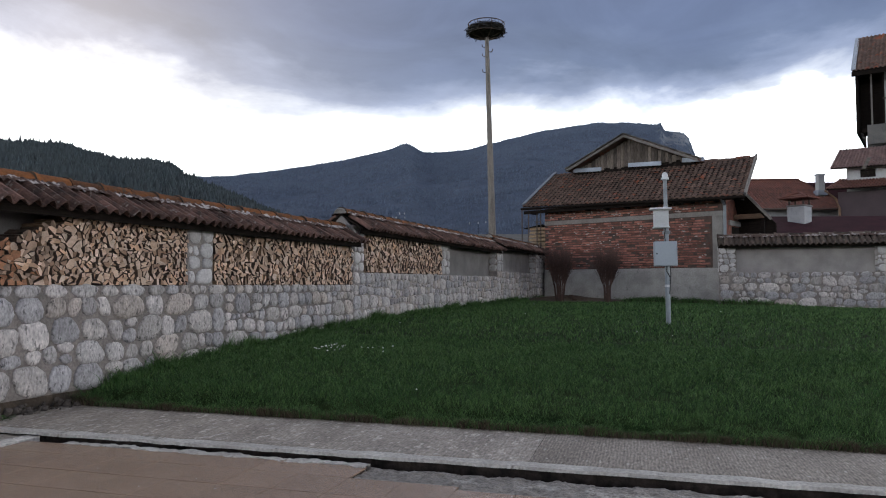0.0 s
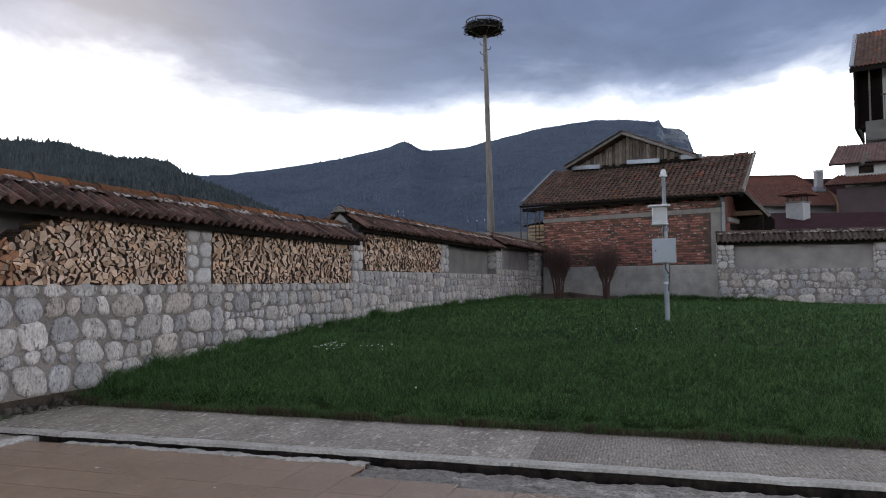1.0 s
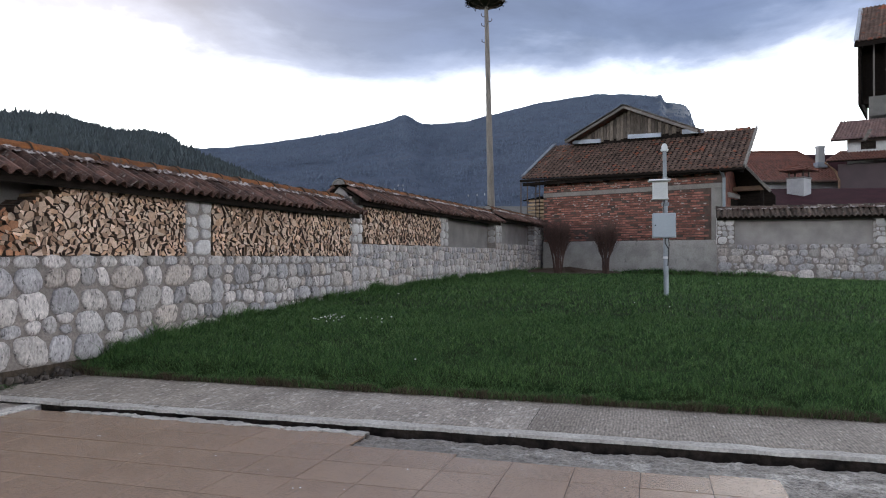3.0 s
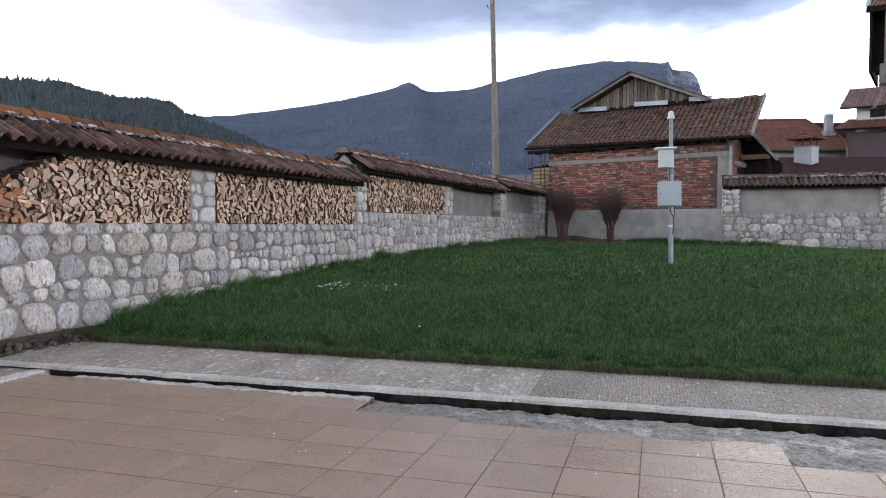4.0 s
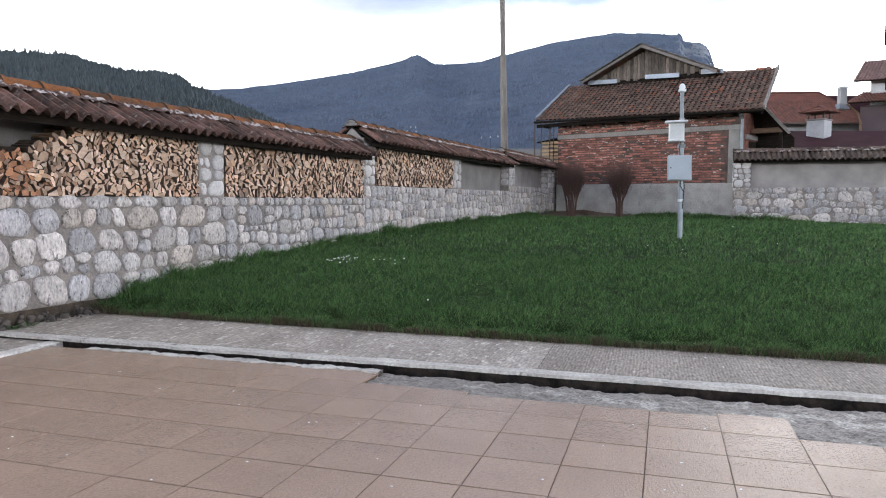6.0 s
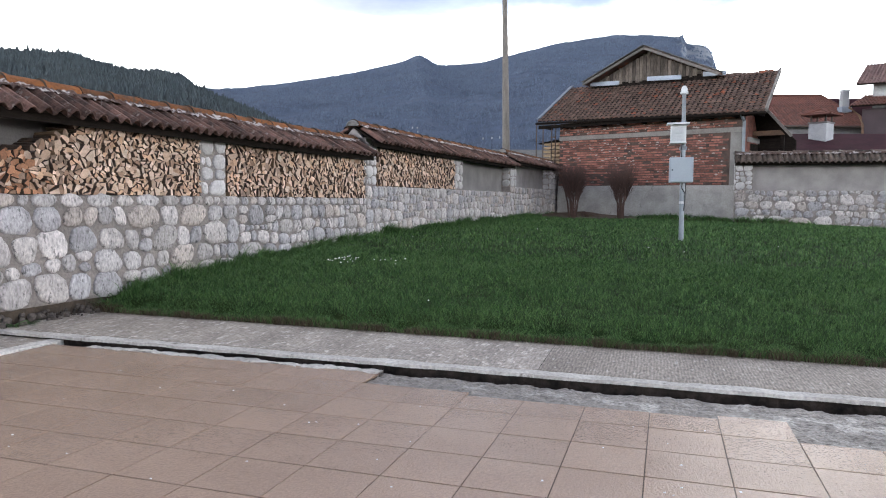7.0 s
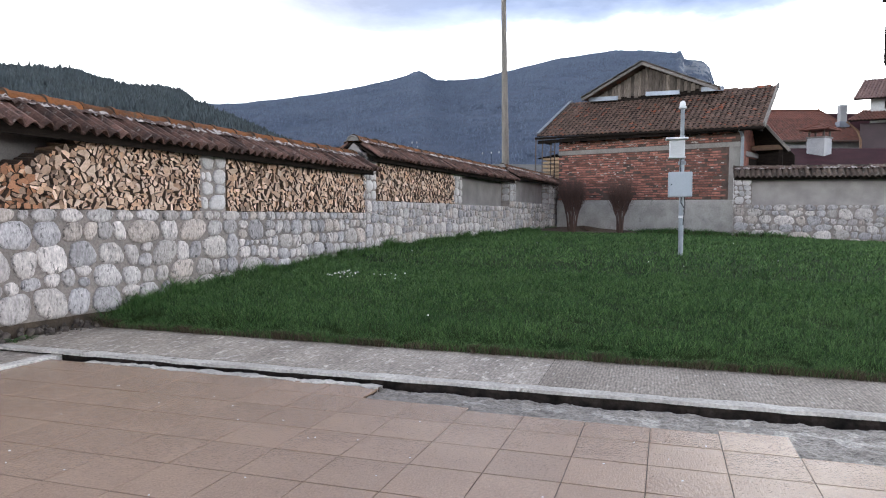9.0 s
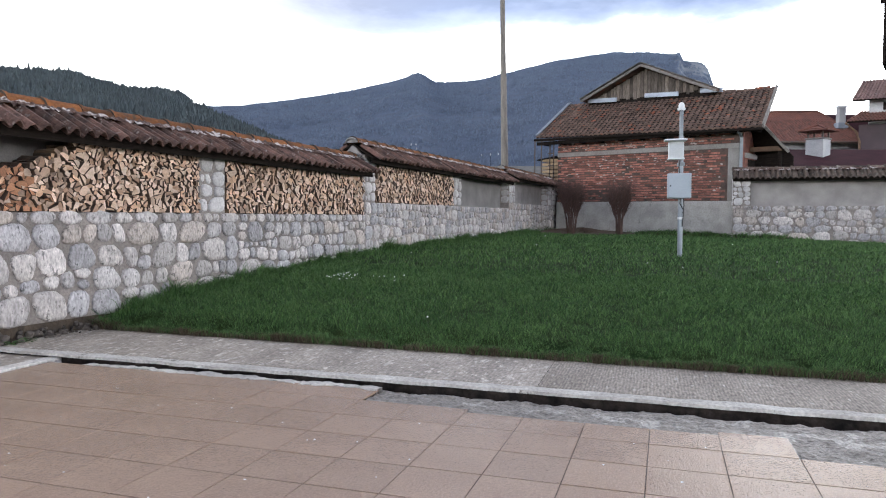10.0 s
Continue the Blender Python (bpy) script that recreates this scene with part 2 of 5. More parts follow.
M_PALE = material("pale_cement", (0.62, 0.585, 0.545), (0.43, 0.395, 0.365), 4, 0.85, 0.9, 45, fine=0.28, spots=((0.24, 0.215, 0.19), 9, 0.62), spec=0.2)
# near-black colour that stands for shade in the groove, openings and gaps
M_SHADEDARK = material("shade_dark", (0.040, 0.031, 0.026), (0.014, 0.012, 0.011), 9, 0.95, 0.8, 30, fine=0.4, spec=0.08)
M_BED = material("mortar_bed", (0.28, 0.247, 0.215), (0.15, 0.128, 0.110), 14, 0.45, 1.0, 60, fine=0.55, spots=((0.42, 0.385, 0.35), 5, 0.55), spec=0.5)
M_FLOORTILE = material("beige_floor_tile", (0.350, 0.229, 0.155), (0.310, 0.199, 0.133), 1.6, 0.20, 0.5, 95, vary=0.05, fine=0.13, spots=((0.44, 0.34, 0.27), 40, 0.71), spec=1.0)
M_WOOD_ORANGE = material("fresh_orange_wood", (0.42, 0.20, 0.105), (0.25, 0.115, 0.06), 9, 0.8, 0.3, 70, vary=0.3)
M_SPLIT = material("split_wood_side", (0.22, 0.14, 0.085), (0.13, 0.085, 0.055), 9, 0.85, 0.4, 60, stretch=(1, 0.2, 1))
M_WOODGREY = material("grey_weathered_log", (0.33, 0.225, 0.16), (0.17, 0.115, 0.085), 9, 0.85, 0.3, 70, vary=0.3)
M_ENDGRAIN_ISLAND = material("split_wood_joined", (0.69, 0.545, 0.435), (0.53, 0.40, 0.305), 9, 0.8, 0.4, 70, vary=0.24, stretch=(1, 1, 3), fine=0.2, per="island",
    tints=((1.02, 1.01, 1.0), (0.95, 0.90, 0.86), (0.80, 0.71, 0.64), (1.04, 0.97, 0.91), (0.55, 0.44, 0.37), (0.92, 0.83, 0.75), (0.72, 0.63, 0.57), (0.86, 0.70, 0.57)))
M_WOODS = (M_ENDGRAIN, M_WOODGREY, M_ENDGRAIN_ISLAND)
M_BRICK_ISLAND = material("red_brick_joined", (0.33, 0.130, 0.092), (0.17, 0.075, 0.060), 9, 0.9, 0.7, 50, spots=((0.44, 0.38, 0.34), 11, 0.64), per="island", vary=0.5, fine=0.3)
M_ROOFTILE_ISLAND = material("rooftile_island", (0.165, 0.108, 0.086), (0.085, 0.058, 0.048), 2.2, 0.9, 0.5, 50, spots=((0.26, 0.085, 0.048), 1.3, 0.57), vary=0.2, spec=0.2, per="island")
M_PALEBOARD = material("grey_board", (0.20, 0.18, 0.165), (0.13, 0.115, 0.10), 6, 0.8, 0.3, 50, stretch=(1, 1, 4))
M_ZINC = material("zinc_sheet", (0.36, 0.40, 0.46), (0.27, 0.30, 0.35), 5, 0.5, 0.2, 30, metal=0.2, fine=0.1)
M_TIMBER = material("brown_timber", (0.20, 0.115, 0.07), (0.13, 0.08, 0.05), 7, 0.8, 0.3, 50, stretch=(1, 4, 4))
M_TIMBERPALE = material("pale_plank", (0.42, 0.30, 0.18), (0.30, 0.20, 0.12), 7, 0.8, 0.3, 50, stretch=(1, 4, 4), vary=0.3)
M_ORANGEROOF = material("orange_clay_tile", (0.165, 0.058, 0.038), (0.11, 0.044, 0.032), 3, 0.8, 0.3, 40, vary=0.22)
M_PINKROOF = material("faded_red_tile", (0.21, 0.125, 0.11), (0.14, 0.08, 0.072), 3, 0.8, 0.3, 40, vary=0.25, spots=((0.35, 0.28, 0.27), 4, 0.64))
M_MAROON = material("maroon_felt_roof", (0.060, 0.024, 0.029), (0.042, 0.019, 0.023), 2, 0.95, 0.4, 30, fine=0.3, spec=0.1)
M_MAUVE = material("mauve_render", (0.10, 0.073, 0.078), (0.085, 0.062, 0.067), 2, 0.9, 0.2, 40)
M_WHITEWASH = material("white_render", (0.66, 0.66, 0.66), (0.55, 0.55, 0.55), 2, 0.9, 0.2, 40)
M_CHIMNEY = material("grey_render", (0.42, 0.42, 0.42), (0.35, 0.35, 0.36), 3, 0.9, 0.2, 40)
M_PETAL = material("daisy_petals", (0.8, 0.8, 0.78), (0.75, 0.75, 0.72), 5, 0.7, 0, 30, fine=0.05)
M_LEAF = material("weed_leaf", (0.06, 0.12, 0.03), (0.04, 0.08, 0.025), 9, 0.6, 0.2, 40)
M_LITTER = material("leaf_litter", (0.10, 0.065, 0.045), (0.065, 0.042, 0.03), 6, 0.95, 0.9, 30)
# spruce green is greyed and blued to paint in haze
M_SPRUCEHAZE = material("spruce", (0.040, 0.053, 0.058), (0.052, 0.064, 0.067), 0.02, 0.95, 0, 0.1, per="island", vary=0.16)
# trees lightened and blued: the haze is in their colour
M_TREEHAZE = material("hazed_far_spruce", (0.086, 0.111, 0.160), (0.100, 0.127, 0.176), 0.006, 0.95, 0, 0.1, per="island", vary=0.06)
M_GROUT = material("tile_grout", (0.075, 0.050, 0.037), (0.055, 0.038, 0.029), 6, 0.95, 0.3, 60, spec=0.1)
M_DRY = material("dry_grass", (0.14, 0.112, 0.078), (0.030, 0.025, 0.016), 5, 0.9, 0, 20, per="island", vary=0.5, spec=0.1)
M_DARKRENDER = material("dark_stained_render", (0.15, 0.14, 0.13), (0.10, 0.095, 0.09), 3, 0.9, 0.3, 40)
M_RUBBLE = material("dirty_rubble", (0.10, 0.082, 0.07), (0.05, 0.04, 0.034), 9, 0.95, 0.8, 40, vary=0.5)
# blue-grey matched to the painted haze of the mountain, so masts hardly show
M_POLEHAZE = material("far_haze_timber", (0.040, 0.050, 0.075), (0.035, 0.043, 0.065), 4, 0.95, 0, 20, spec=0.05)
M_SPLASH = material("lime_splash", (0.42, 0.36, 0.32), (0.33, 0.27, 0.235), 20, 0.9, 0.3, 50)
# rock colour carries the same painted haze, lighter and bluish
M_CLIFF = material("hazed_pale_cliff_rock", (0.15, 0.165, 0.19), (0.075, 0.092, 0.12), 0.03, 0.95, 0.0, 0.12, vary=0.0, fine=0.35, stretch=(1, 1, 0.35))
M_DULLZINC = material("dull_zinc", (0.17, 0.19, 0.22), (0.11, 0.12, 0.14), 5, 0.6, 0.2, 30, fine=0.2)


# ---- building helpers ----
def mesh_of(name, bm, *mats, smooth=False):
    me = bpy.data.meshes.new(name)
    bm.normal_update()
    bm.to_mesh(me)
    bm.free()
    for m in mats:
        me.materials.append(m)
    if smooth:
        me.shade_smooth()
    return me


def part(name, bm, mat, parent, label="", smooth=False):
    """Links a bmesh as one mesh object under a thing or a part."""
    mats = mat if isinstance(mat, tuple) else (mat,)
    ob = new(name, bm if isinstance(bm, bpy.types.Mesh) else mesh_of(name, bm, *mats, smooth=smooth))
    ob.parent = parent
    if label:
        ob["label"] = label
    return ob


def thing(name, m, label, category, group="", kind=""):
    ob = new(name)
    ob.matrix_world = m
    return tagged(ob, label, category, group, kind)


def box(bm, x0, x1, y0, y1, z0, z1, bevel=0.0, m=None):
    """Adds a box, with chamfered edges where asked."""
    made = bmesh.ops.create_cube(bm, size=1.0)["verts"]
    for v in made:
        v.co = Vector((x0 + (v.co.x + 0.5) * (x1 - x0), y0 + (v.co.y + 0.5) * (y1 - y0), z0 + (v.co.z + 0.5) * (z1 - z0)))
    if bevel:
        edges = list({e for v in made for e in v.link_edges})
        made = bmesh.ops.bevel(bm, geom=edges, offset=bevel, segments=1, affect="EDGES")["verts"]
    if m is not None:
        bmesh.ops.transform(bm, matrix=m, verts=list(made))
    return bm


def boxed(*a, **k):
    return box(bmesh.new(), *a, **k)


def tube(bm, points, radii, sides=8, cap=True):
    """A round bar along points, with a radius at each."""
    rings = []
    for i, p in enumerate(points):
        p = Vector(p)
        d = (Vector(points[min(i + 1, len(points) - 1)]) - Vector(points[max(i - 1, 0)])).normalized()
        side = d.orthogonal().normalized() if abs(d.z) < 0.9 else d.cross(Vector((0, 1, 0))).normalized()
        up = side.cross(d)
        r = radii[i] if isinstance(radii, (list, tuple)) else radii
        rings.append([bm.verts.new(p + r * (math.cos(k * math.tau / sides) * side + math.sin(k * math.tau / sides) * up)) for k in range(sides)])
    for a, b in zip(rings, rings[1:]):
        for k in range(sides):
            bm.faces.new((a[k], a[(k + 1) % sides], b[(k + 1) % sides], b[k]))
    if cap:
        bm.faces.new(rings[0][::-1])
        bm.faces.new(rings[-1])
    bmesh.ops.recalc_face_normals(bm, faces=bm.faces)
    return bm


def prism(bm, outline, y0, y1):
    """Extrudes an outline of (x, z) from y0 to y1."""
    a = [bm.verts.new((x, y0, z)) for x, z in outline]
    b = [bm.verts.new((x, y1, z)) for x, z in outline]
    n = len(a)
    bm.faces.new(a)
    bm.faces.new(b[::-1])
    for i in range(n):
        bm.faces.new((a[i], b[i], b[(i + 1) % n], a[(i + 1) % n]))
    bmesh.ops.recalc_face_normals(bm, faces=bm.faces)
    return bm


def slab(bm, corners, thick):
    """A flat plate of four corners, thick along its own normal, downwards."""
    c = [Vector(p) for p in corners]
    n = (c[1] - c[0]).cross(c[3] - c[0]).normalized()
    if n.z < 0:
        n = -n
    t = [bm.verts.new(p) for p in c]
    b = [bm.verts.new(p - n * thick) for p in c]
    bm.faces.new(t)
    bm.faces.new(b[::-1])
    for i in range(4):
        bm.faces.new((t[i], b[i], b[(i + 1) % 4], t[(i + 1) % 4]))
    bmesh.ops.recalc_face_normals(bm, faces=bm.faces)
    return bm


def cells(x0, x1, z0, z1, size, rng, flat=1.0, keep=0.55, relax=1):
    """Cuts a rectangle into uneven convex cells (lists of (x, z)) of about that size."""
    pts, tries = [], 0
    target = int((x1 - x0) * (z1 - z0) / (size * size * flat))
    while len(pts) < target and tries < target * 60:
        tries += 1
        p = (rng.uniform(x0, x1), rng.uniform(z0, z1))
        r = size * keep * rng.uniform(0.75, 1.25)
        if all(((p[0] - q[0]) / flat) ** 2 + (p[1] - q[1]) ** 2 > r * r for q in pts):
            pts.append(p)
    for step in range(relax + 1):
        out = []
        for i, p in enumerate(pts):
            poly = [(x0, z0), (x1, z0), (x1, z1), (x0, z1)]
            near = sorted((q for j, q in enumerate(pts) if j != i and abs(q[0] - p[0]) < 5 * size * flat),
                          key=lambda q: ((q[0] - p[0]) / flat) ** 2 + (q[1] - p[1]) ** 2)[:18]
            for q in near:
                a, b = (q[0] - p[0]) / flat ** 2, q[1] - p[1]
                c = a * (p[0] + q[0]) / 2 + b * (p[1] + q[1]) / 2
                res = []
                for k in range(len(poly)):
                    u, v = poly[k], poly[(k + 1) % len(poly)]
                    du, dv = a * u[0] + b * u[1] - c, a * v[0] + b * v[1] - c
                    if du <= 0:
                        res.append(u)
                    if du * dv < 0:
                        f = du / (du - dv)
                        res.append((u[0] + f * (v[0] - u[0]), u[1] + f * (v[1] - u[1])))
                poly = res
                if len(poly) < 3:
                    break
            if len(poly) >= 3:
                out.append(poly)
        if step < relax:
            pts = [(sum(u[0] for u in c) / len(c), sum(u[1] for u in c) / len(c)) for c in out]
    return out


def courses(x0, x1, z0, z1, size, rng, flat=1.2):
    """Cuts a rectangle into rough, wavering courses of uneven four-sided cells, some split in two or run together."""
    n = max(1, round((z1 - z0) / size))
    cuts = [0.0]
    for _ in range(n):
        cuts.append(cuts[-1] + rng.uniform(0.72, 1.28))
    levels = [z0 + (z1 - z0) * c / cuts[-1] for c in cuts]
    seed = rng.uniform(0, 99)

    def level(k, x):
        inner = 0.0 if k in (0, n) else 1.0
        return levels[k] + inner * size * (0.55 * noise.noise((x * 1.1, k * 3.1, seed)) + 0.28 * noise.noise((x * 4.0, k * 5.3, seed)))

    out = []
    for k in range(n):
        x = x0
        while x < x1 - 0.3 * size:
            h = level(k + 1, x) - level(k, x)
            w = max(0.5 * size, h) * flat * rng.choice((0.62, 0.8, 0.95, 1.0, 1.15, 1.4, 1.75)) * rng.uniform(0.9, 1.1)
            e = x1 if x + w > x1 - 0.45 * size else x + w
            j = [rng.uniform(-0.24, 0.24) * h for _ in range(4)]
            a, b = (x + (j[0] if x > x0 else 0), level(k, x)), (e + (j[1] if e < x1 else 0), level(k, e))
            c, d = (e - (j[1] if e < x1 else 0), level(k + 1, e)), (x - (j[0] if x > x0 else 0), level(k + 1, x))
            if h > 0.9 * size and e - x < 1.1 * h and rng.random() < 0.22:
                f = rng.uniform(0.38, 0.62)
                m1, m2 = (a[0] + (d[0] - a[0]) * f, a[1] + (d[1] - a[1]) * f), (b[0] + (c[0] - b[0]) * f, b[1] + (c[1] - b[1]) * f)
                out += [[a, b, m2, m1], [m1, m2, c, d]]
            else:
                top = ((c[0] + d[0]) / 2 + j[2], (c[1] + d[1]) / 2 + abs(j[3]) * 0.25)
                low = ((a[0] + b[0]) / 2 - j[2], (a[1] + b[1]) / 2 - abs(j[3]) * 0.25)
                out.append([a, low, b, c, top, d])
            x = e
    return out


def rounded(poly, shrink, rng, turns=2):
    """Corner-cut outline of a cell, drawn in from its neighbours."""
    cx, cz = sum(p[0] for p in poly) / len(poly), sum(p[1] for p in poly) / len(poly)
    lo, hi = 0.30, 0.70
    for _ in range(turns):
        poly = [(a[0] + (b[0] - a[0]) * f, a[1] + (b[1] - a[1]) * f) for a, b in zip(poly, poly[1:] + poly[:1]) for f in (lo, hi)]
    r = sum(math.hypot(p[0] - cx, p[1] - cz) for p in poly) / len(poly)
    k = max(0.35, 1 - shrink / r)
    # thin out to about a dozen corners, pulled a little towards a round
    step = max(1, len(poly) // 12)
    res = []
    for p in poly[::step]:
        d = math.hypot(p[0] - cx, p[1] - cz) or 1e-6
        g = (0.70 + 0.30 * r / d) * k * rng.uniform(0.95, 1.05)
        res.append(((p[0] - cx) * g, (p[1] - cz) * g))
    return (cx, cz), res


def stone_mesh(name, outline, bulge, rng, mat):
    """A cobble set in mortar: its rim lies back in the joint, its face swells out towards -y."""
    bm = bmesh.new()
    rings = []
    for f, y in ((1.0, 0.03), (1.0, -0.35 * bulge), (0.90, -0.82 * bulge), (0.55, -bulge)):
        rings.append([bm.verts.new((x * f, y + rng.uniform(-0.12, 0.12) * bulge, z * f)) for x, z in outline])
    top = bm.verts.new((0, -0.98 * bulge, 0))
    n = len(outline)
    for a, b in zip(rings, rings[1:]):
        for i in range(n):
            bm.faces.new((a[i], a[(i + 1) % n], b[(i + 1) % n], b[i]))
    for i in range(n):
        bm.faces.new((rings[-1][i], rings[-1][(i + 1) % n], top))
    bmesh.ops.recalc_face_normals(bm, faces=bm.faces)
    return mesh_of(name, bm, mat, smooth=True)


# ---- plan ----
# the long wall runs along x of its frame; y goes away from the yard
WALL = Matrix.Rotation(radians(90 - 21), 4, "Z")
WALL_D = 5.5
KERB_ANGLE = -16.6
KERB = Matrix.Rotation(radians(KERB_ANGLE), 4, "Z")
TERRACE = Matrix.Translation((0.953, 3.398, -0.066)) @ Matrix.Rotation(radians(-0.55), 4, "X") @ Matrix.Rotation(radians(-16.57), 4, "Z")
KQ = Vector((math.sin(radians(16.6)), math.cos(radians(16.6))))
KP = Vector((math.cos(radians(16.6)), -math.sin(radians(16.6))))
EDGE_Q = 5.30            # where the lawn begins, measured across the kerb


def soil_z(x, y):
    """Height of the lawn's soil: it climbs away from the walkway and a little towards the long wall."""
    q, p = x * KQ.x + y * KQ.y, x * KP.x + y * KP.y
    q2 = max(q - 5.2, -0.6)
    z = 0.055 + 0.5 * (1 - math.exp(-q2 / 5.0)) - 0.012 * (p + 4.8)
    z += 0.018 * noise.noise((x * 0.7, y * 0.7, 0)) + 0.008 * noise.noise((x * 2.3, y * 2.3, 4))
    f = min(1.0, max(0.0, (q - EDGE_Q) / 0.45))
    return -0.035 + (z + 0.035) * f * f * (3 - 2 * f) if f < 1 else z


# ---- ground: one sheet to the horizon, the lawn, the walkway, the terrace ----
def grid_sheet(name, xs, ys, height, mat):
    bm = bmesh.new()
    vs = [[bm.verts.new((x, y, height(x, y))) for x in xs] for y in ys]
    for a, b in zip(vs, vs[1:]):
        for i in range(len(xs) - 1):
            bm.faces.new((a[i], a[i + 1], b[i + 1], b[i]))
    return new(name, mesh_of(name, bm, mat, smooth=True))


def spaced(a, b, n):
    return [a + (b - a) * i / n for i in range(n + 1)]


ground = grid_sheet("ground", [-3000, -800, -200, -60, -20, 20, 60, 200, 800, 3000], [-3000, -800, -200, -60, -20, 25, 60, 200, 800, 3000],
                    lambda x, y: -0.30, M_TURF)
tagged(ground, "dull green valley floor reaching to the hills", "ground", kind="structure")


def lawn_height(p, q):
    x, y = KP.x * p + KQ.x * q, KP.y * p + KQ.y * q
    return soil_z(x, y)


bm = bmesh.new()
ps, qs = spaced(-9, 15, 60), spaced(EDGE_Q, 30, 70)
vs = [[bm.verts.new((KP.x * p + KQ.x * q, KP.y * p + KQ.y * q, lawn_height(p, q))) for p in ps] for q in qs]
for a, b in zip(vs, vs[1:]):
    for i in range(len(ps) - 1):
        bm.faces.new((a[i], a[i + 1], b[i + 1], b[i]))
low = [bm.verts.new((v.co.x, v.co.y, -0.25)) for v in vs[0]]
for i in range(len(ps) - 1):
    bm.faces.new((low[i], low[i + 1], vs[0][i + 1], vs[0][i]))
lawn = new("lawn", mesh_of("lawn", bm, M_TURF, smooth=True))
tagged(lawn, "sloping soil of the lawn with a bare turf edge", "lawn", kind="structure")


def lay(parent, name, mesh, places, joined_mat, limit=300):
    """Alike pieces: the first ones as parts that share a mesh, those past the limit joined into one."""
    meshes = mesh if isinstance(mesh, list) else [mesh]
    for i, m in enumerate(places[:limit]):
        ob = new(name, meshes[i % len(meshes)])
        ob.parent, ob.matrix_basis = parent, m
    rest = places[limit:]
    if rest:
        verts, faces = [], []
        for i, m in enumerate(rest):
            me = meshes[i % len(meshes)]
            n = len(verts)
            verts += [m @ v.co for v in me.vertices]
            faces += [[n + k for k in p.vertices] for p in me.polygons]
        me = bpy.data.meshes.new(name)
        me.from_pydata(verts, [], faces)
        me.materials.append(joined_mat)
        ob = new(name, me)
        ob.parent, ob["kind"] = parent, "stuff"


# ---- walkway, its pale edge, the groove and the tiled terrace ----
def wavy_plate(x0, x1, y0, y1, z, depth, nx, ny, amp, freq, ragged=0.0, seed=0, plates=0):
    """A slab whose top is slightly uneven and whose edges may be ragged."""
    bm = bmesh.new()
    vs = []
    for j in range(ny + 1):
        row = []
        for i in range(nx + 1):
            x, y = x0 + (x1 - x0) * i / nx, y0 + (y1 - y0) * j / ny
            yy = y
            if ragged and j in (0, ny):
                yy += ragged * noise.fractal((x * 5, seed + j, 0.3), 0.8, 2.2, 5)
            h = noise.fractal((x * freq, y * freq, seed), 0.8, 2.1, 5)
            if plates:
                k = math.floor(h * plates)
                h = (k + (h * plates - k) ** 6) / plates + 0.12 * h
            row.append(bm.verts.new((x, yy, z + amp * h)))
        vs.append(row)
    for a, b in zip(vs, vs[1:]):
        for i in range(nx):
            bm.faces.new((a[i], a[i + 1], b[i + 1], b[i]))
    for row, flip in ((vs[0], False), (vs[-1], True)):
        low = [bm.verts.new((v.co.x, v.co.y, z - depth)) for v in row]
        for i in range(nx):
            f = (low[i], low[i + 1], row[i + 1], row[i])
            bm.faces.new(f[::-1] if flip else f)
    return bm


KERB_LINE = KERB @ Matrix.Rotation(radians(0.92), 4, "Z")
# slabs meet here: the first is coloured paler, the second darker
JOINT = -0.69
for x0, x1, mat, words in ((-10, JOINT - 0.001, M_SLURRY, "walkway slab with a paler, blotchy slurry finish"),
                           (JOINT + 0.001, 16, M_BROOM, "broom-finished grey concrete walkway slab, darker and ribbed")):
    walkway = new("walkway", mesh_of("walkway", wavy_plate(x0, x1, 4.385, EDGE_Q + 0.15, -0.048, 0.25, int((x1 - x0) * 10), 12, 0.004, 3.0, seed=3), mat, smooth=True))
    walkway.matrix_world = KERB_LINE
    tagged(walkway, words, "walkway", kind="structure")
kerb_edge = new("kerb_edge", mesh_of("kerb_edge", wavy_plate(-10, 16, 4.297, 4.400, -0.043, 0.022, 620, 2, 0.004, 6.0, 0.018, 7), M_PALE, smooth=False))
kerb_edge.matrix_world = KERB_LINE
tagged(kerb_edge, "pale cement edge of the walkway with a chipped rim", "kerb", kind="structure")
# riser darkened by colour for the shade below the overhanging edge
footing = new("kerb_footing", mesh_of("kerb_footing", wavy_plate(-10, 16, 4.316, 4.390, -0.064, 0.24, 620, 1, 0.0, 3.0, 0.03, 13), M_SHADEDARK))
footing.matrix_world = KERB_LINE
tagged(footing, "wet riser under the walkway edge, shade put into its dark colour", "kerb", kind="structure")

S = 0.333
GAP_Y = 2.06 * S
bm = wavy_plate(-13.15 * S, 26 * S, -1.2, GAP_Y - 0.02, -0.020, 0.2, 800, 130, 0.012, 10.0, 0.025, 11, plates=2.5)
terrace_bed = new("terrace_bed", mesh_of("terrace_bed", bm, M_BED, smooth=False))
terrace_bed.matrix_world = TERRACE
tagged(terrace_bed, "broken grey mortar bed where edge tiles are gone", "terrace", kind="structure")
groove = new("groove_floor", mesh_of("groove_floor", boxed(-10, 16, 4.15, 4.32, -0.30, -0.20), M_SHADEDARK))
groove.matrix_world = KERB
tagged(groove, "wet floor of the drainage groove, shade put into its dark colour", "groove", kind="structure")

terrace = thing("terrace", TERRACE, "terrace of square beige tiles, wet and shiny, edge row broken away", "terrace", kind="structure")
rng = random.Random(5)


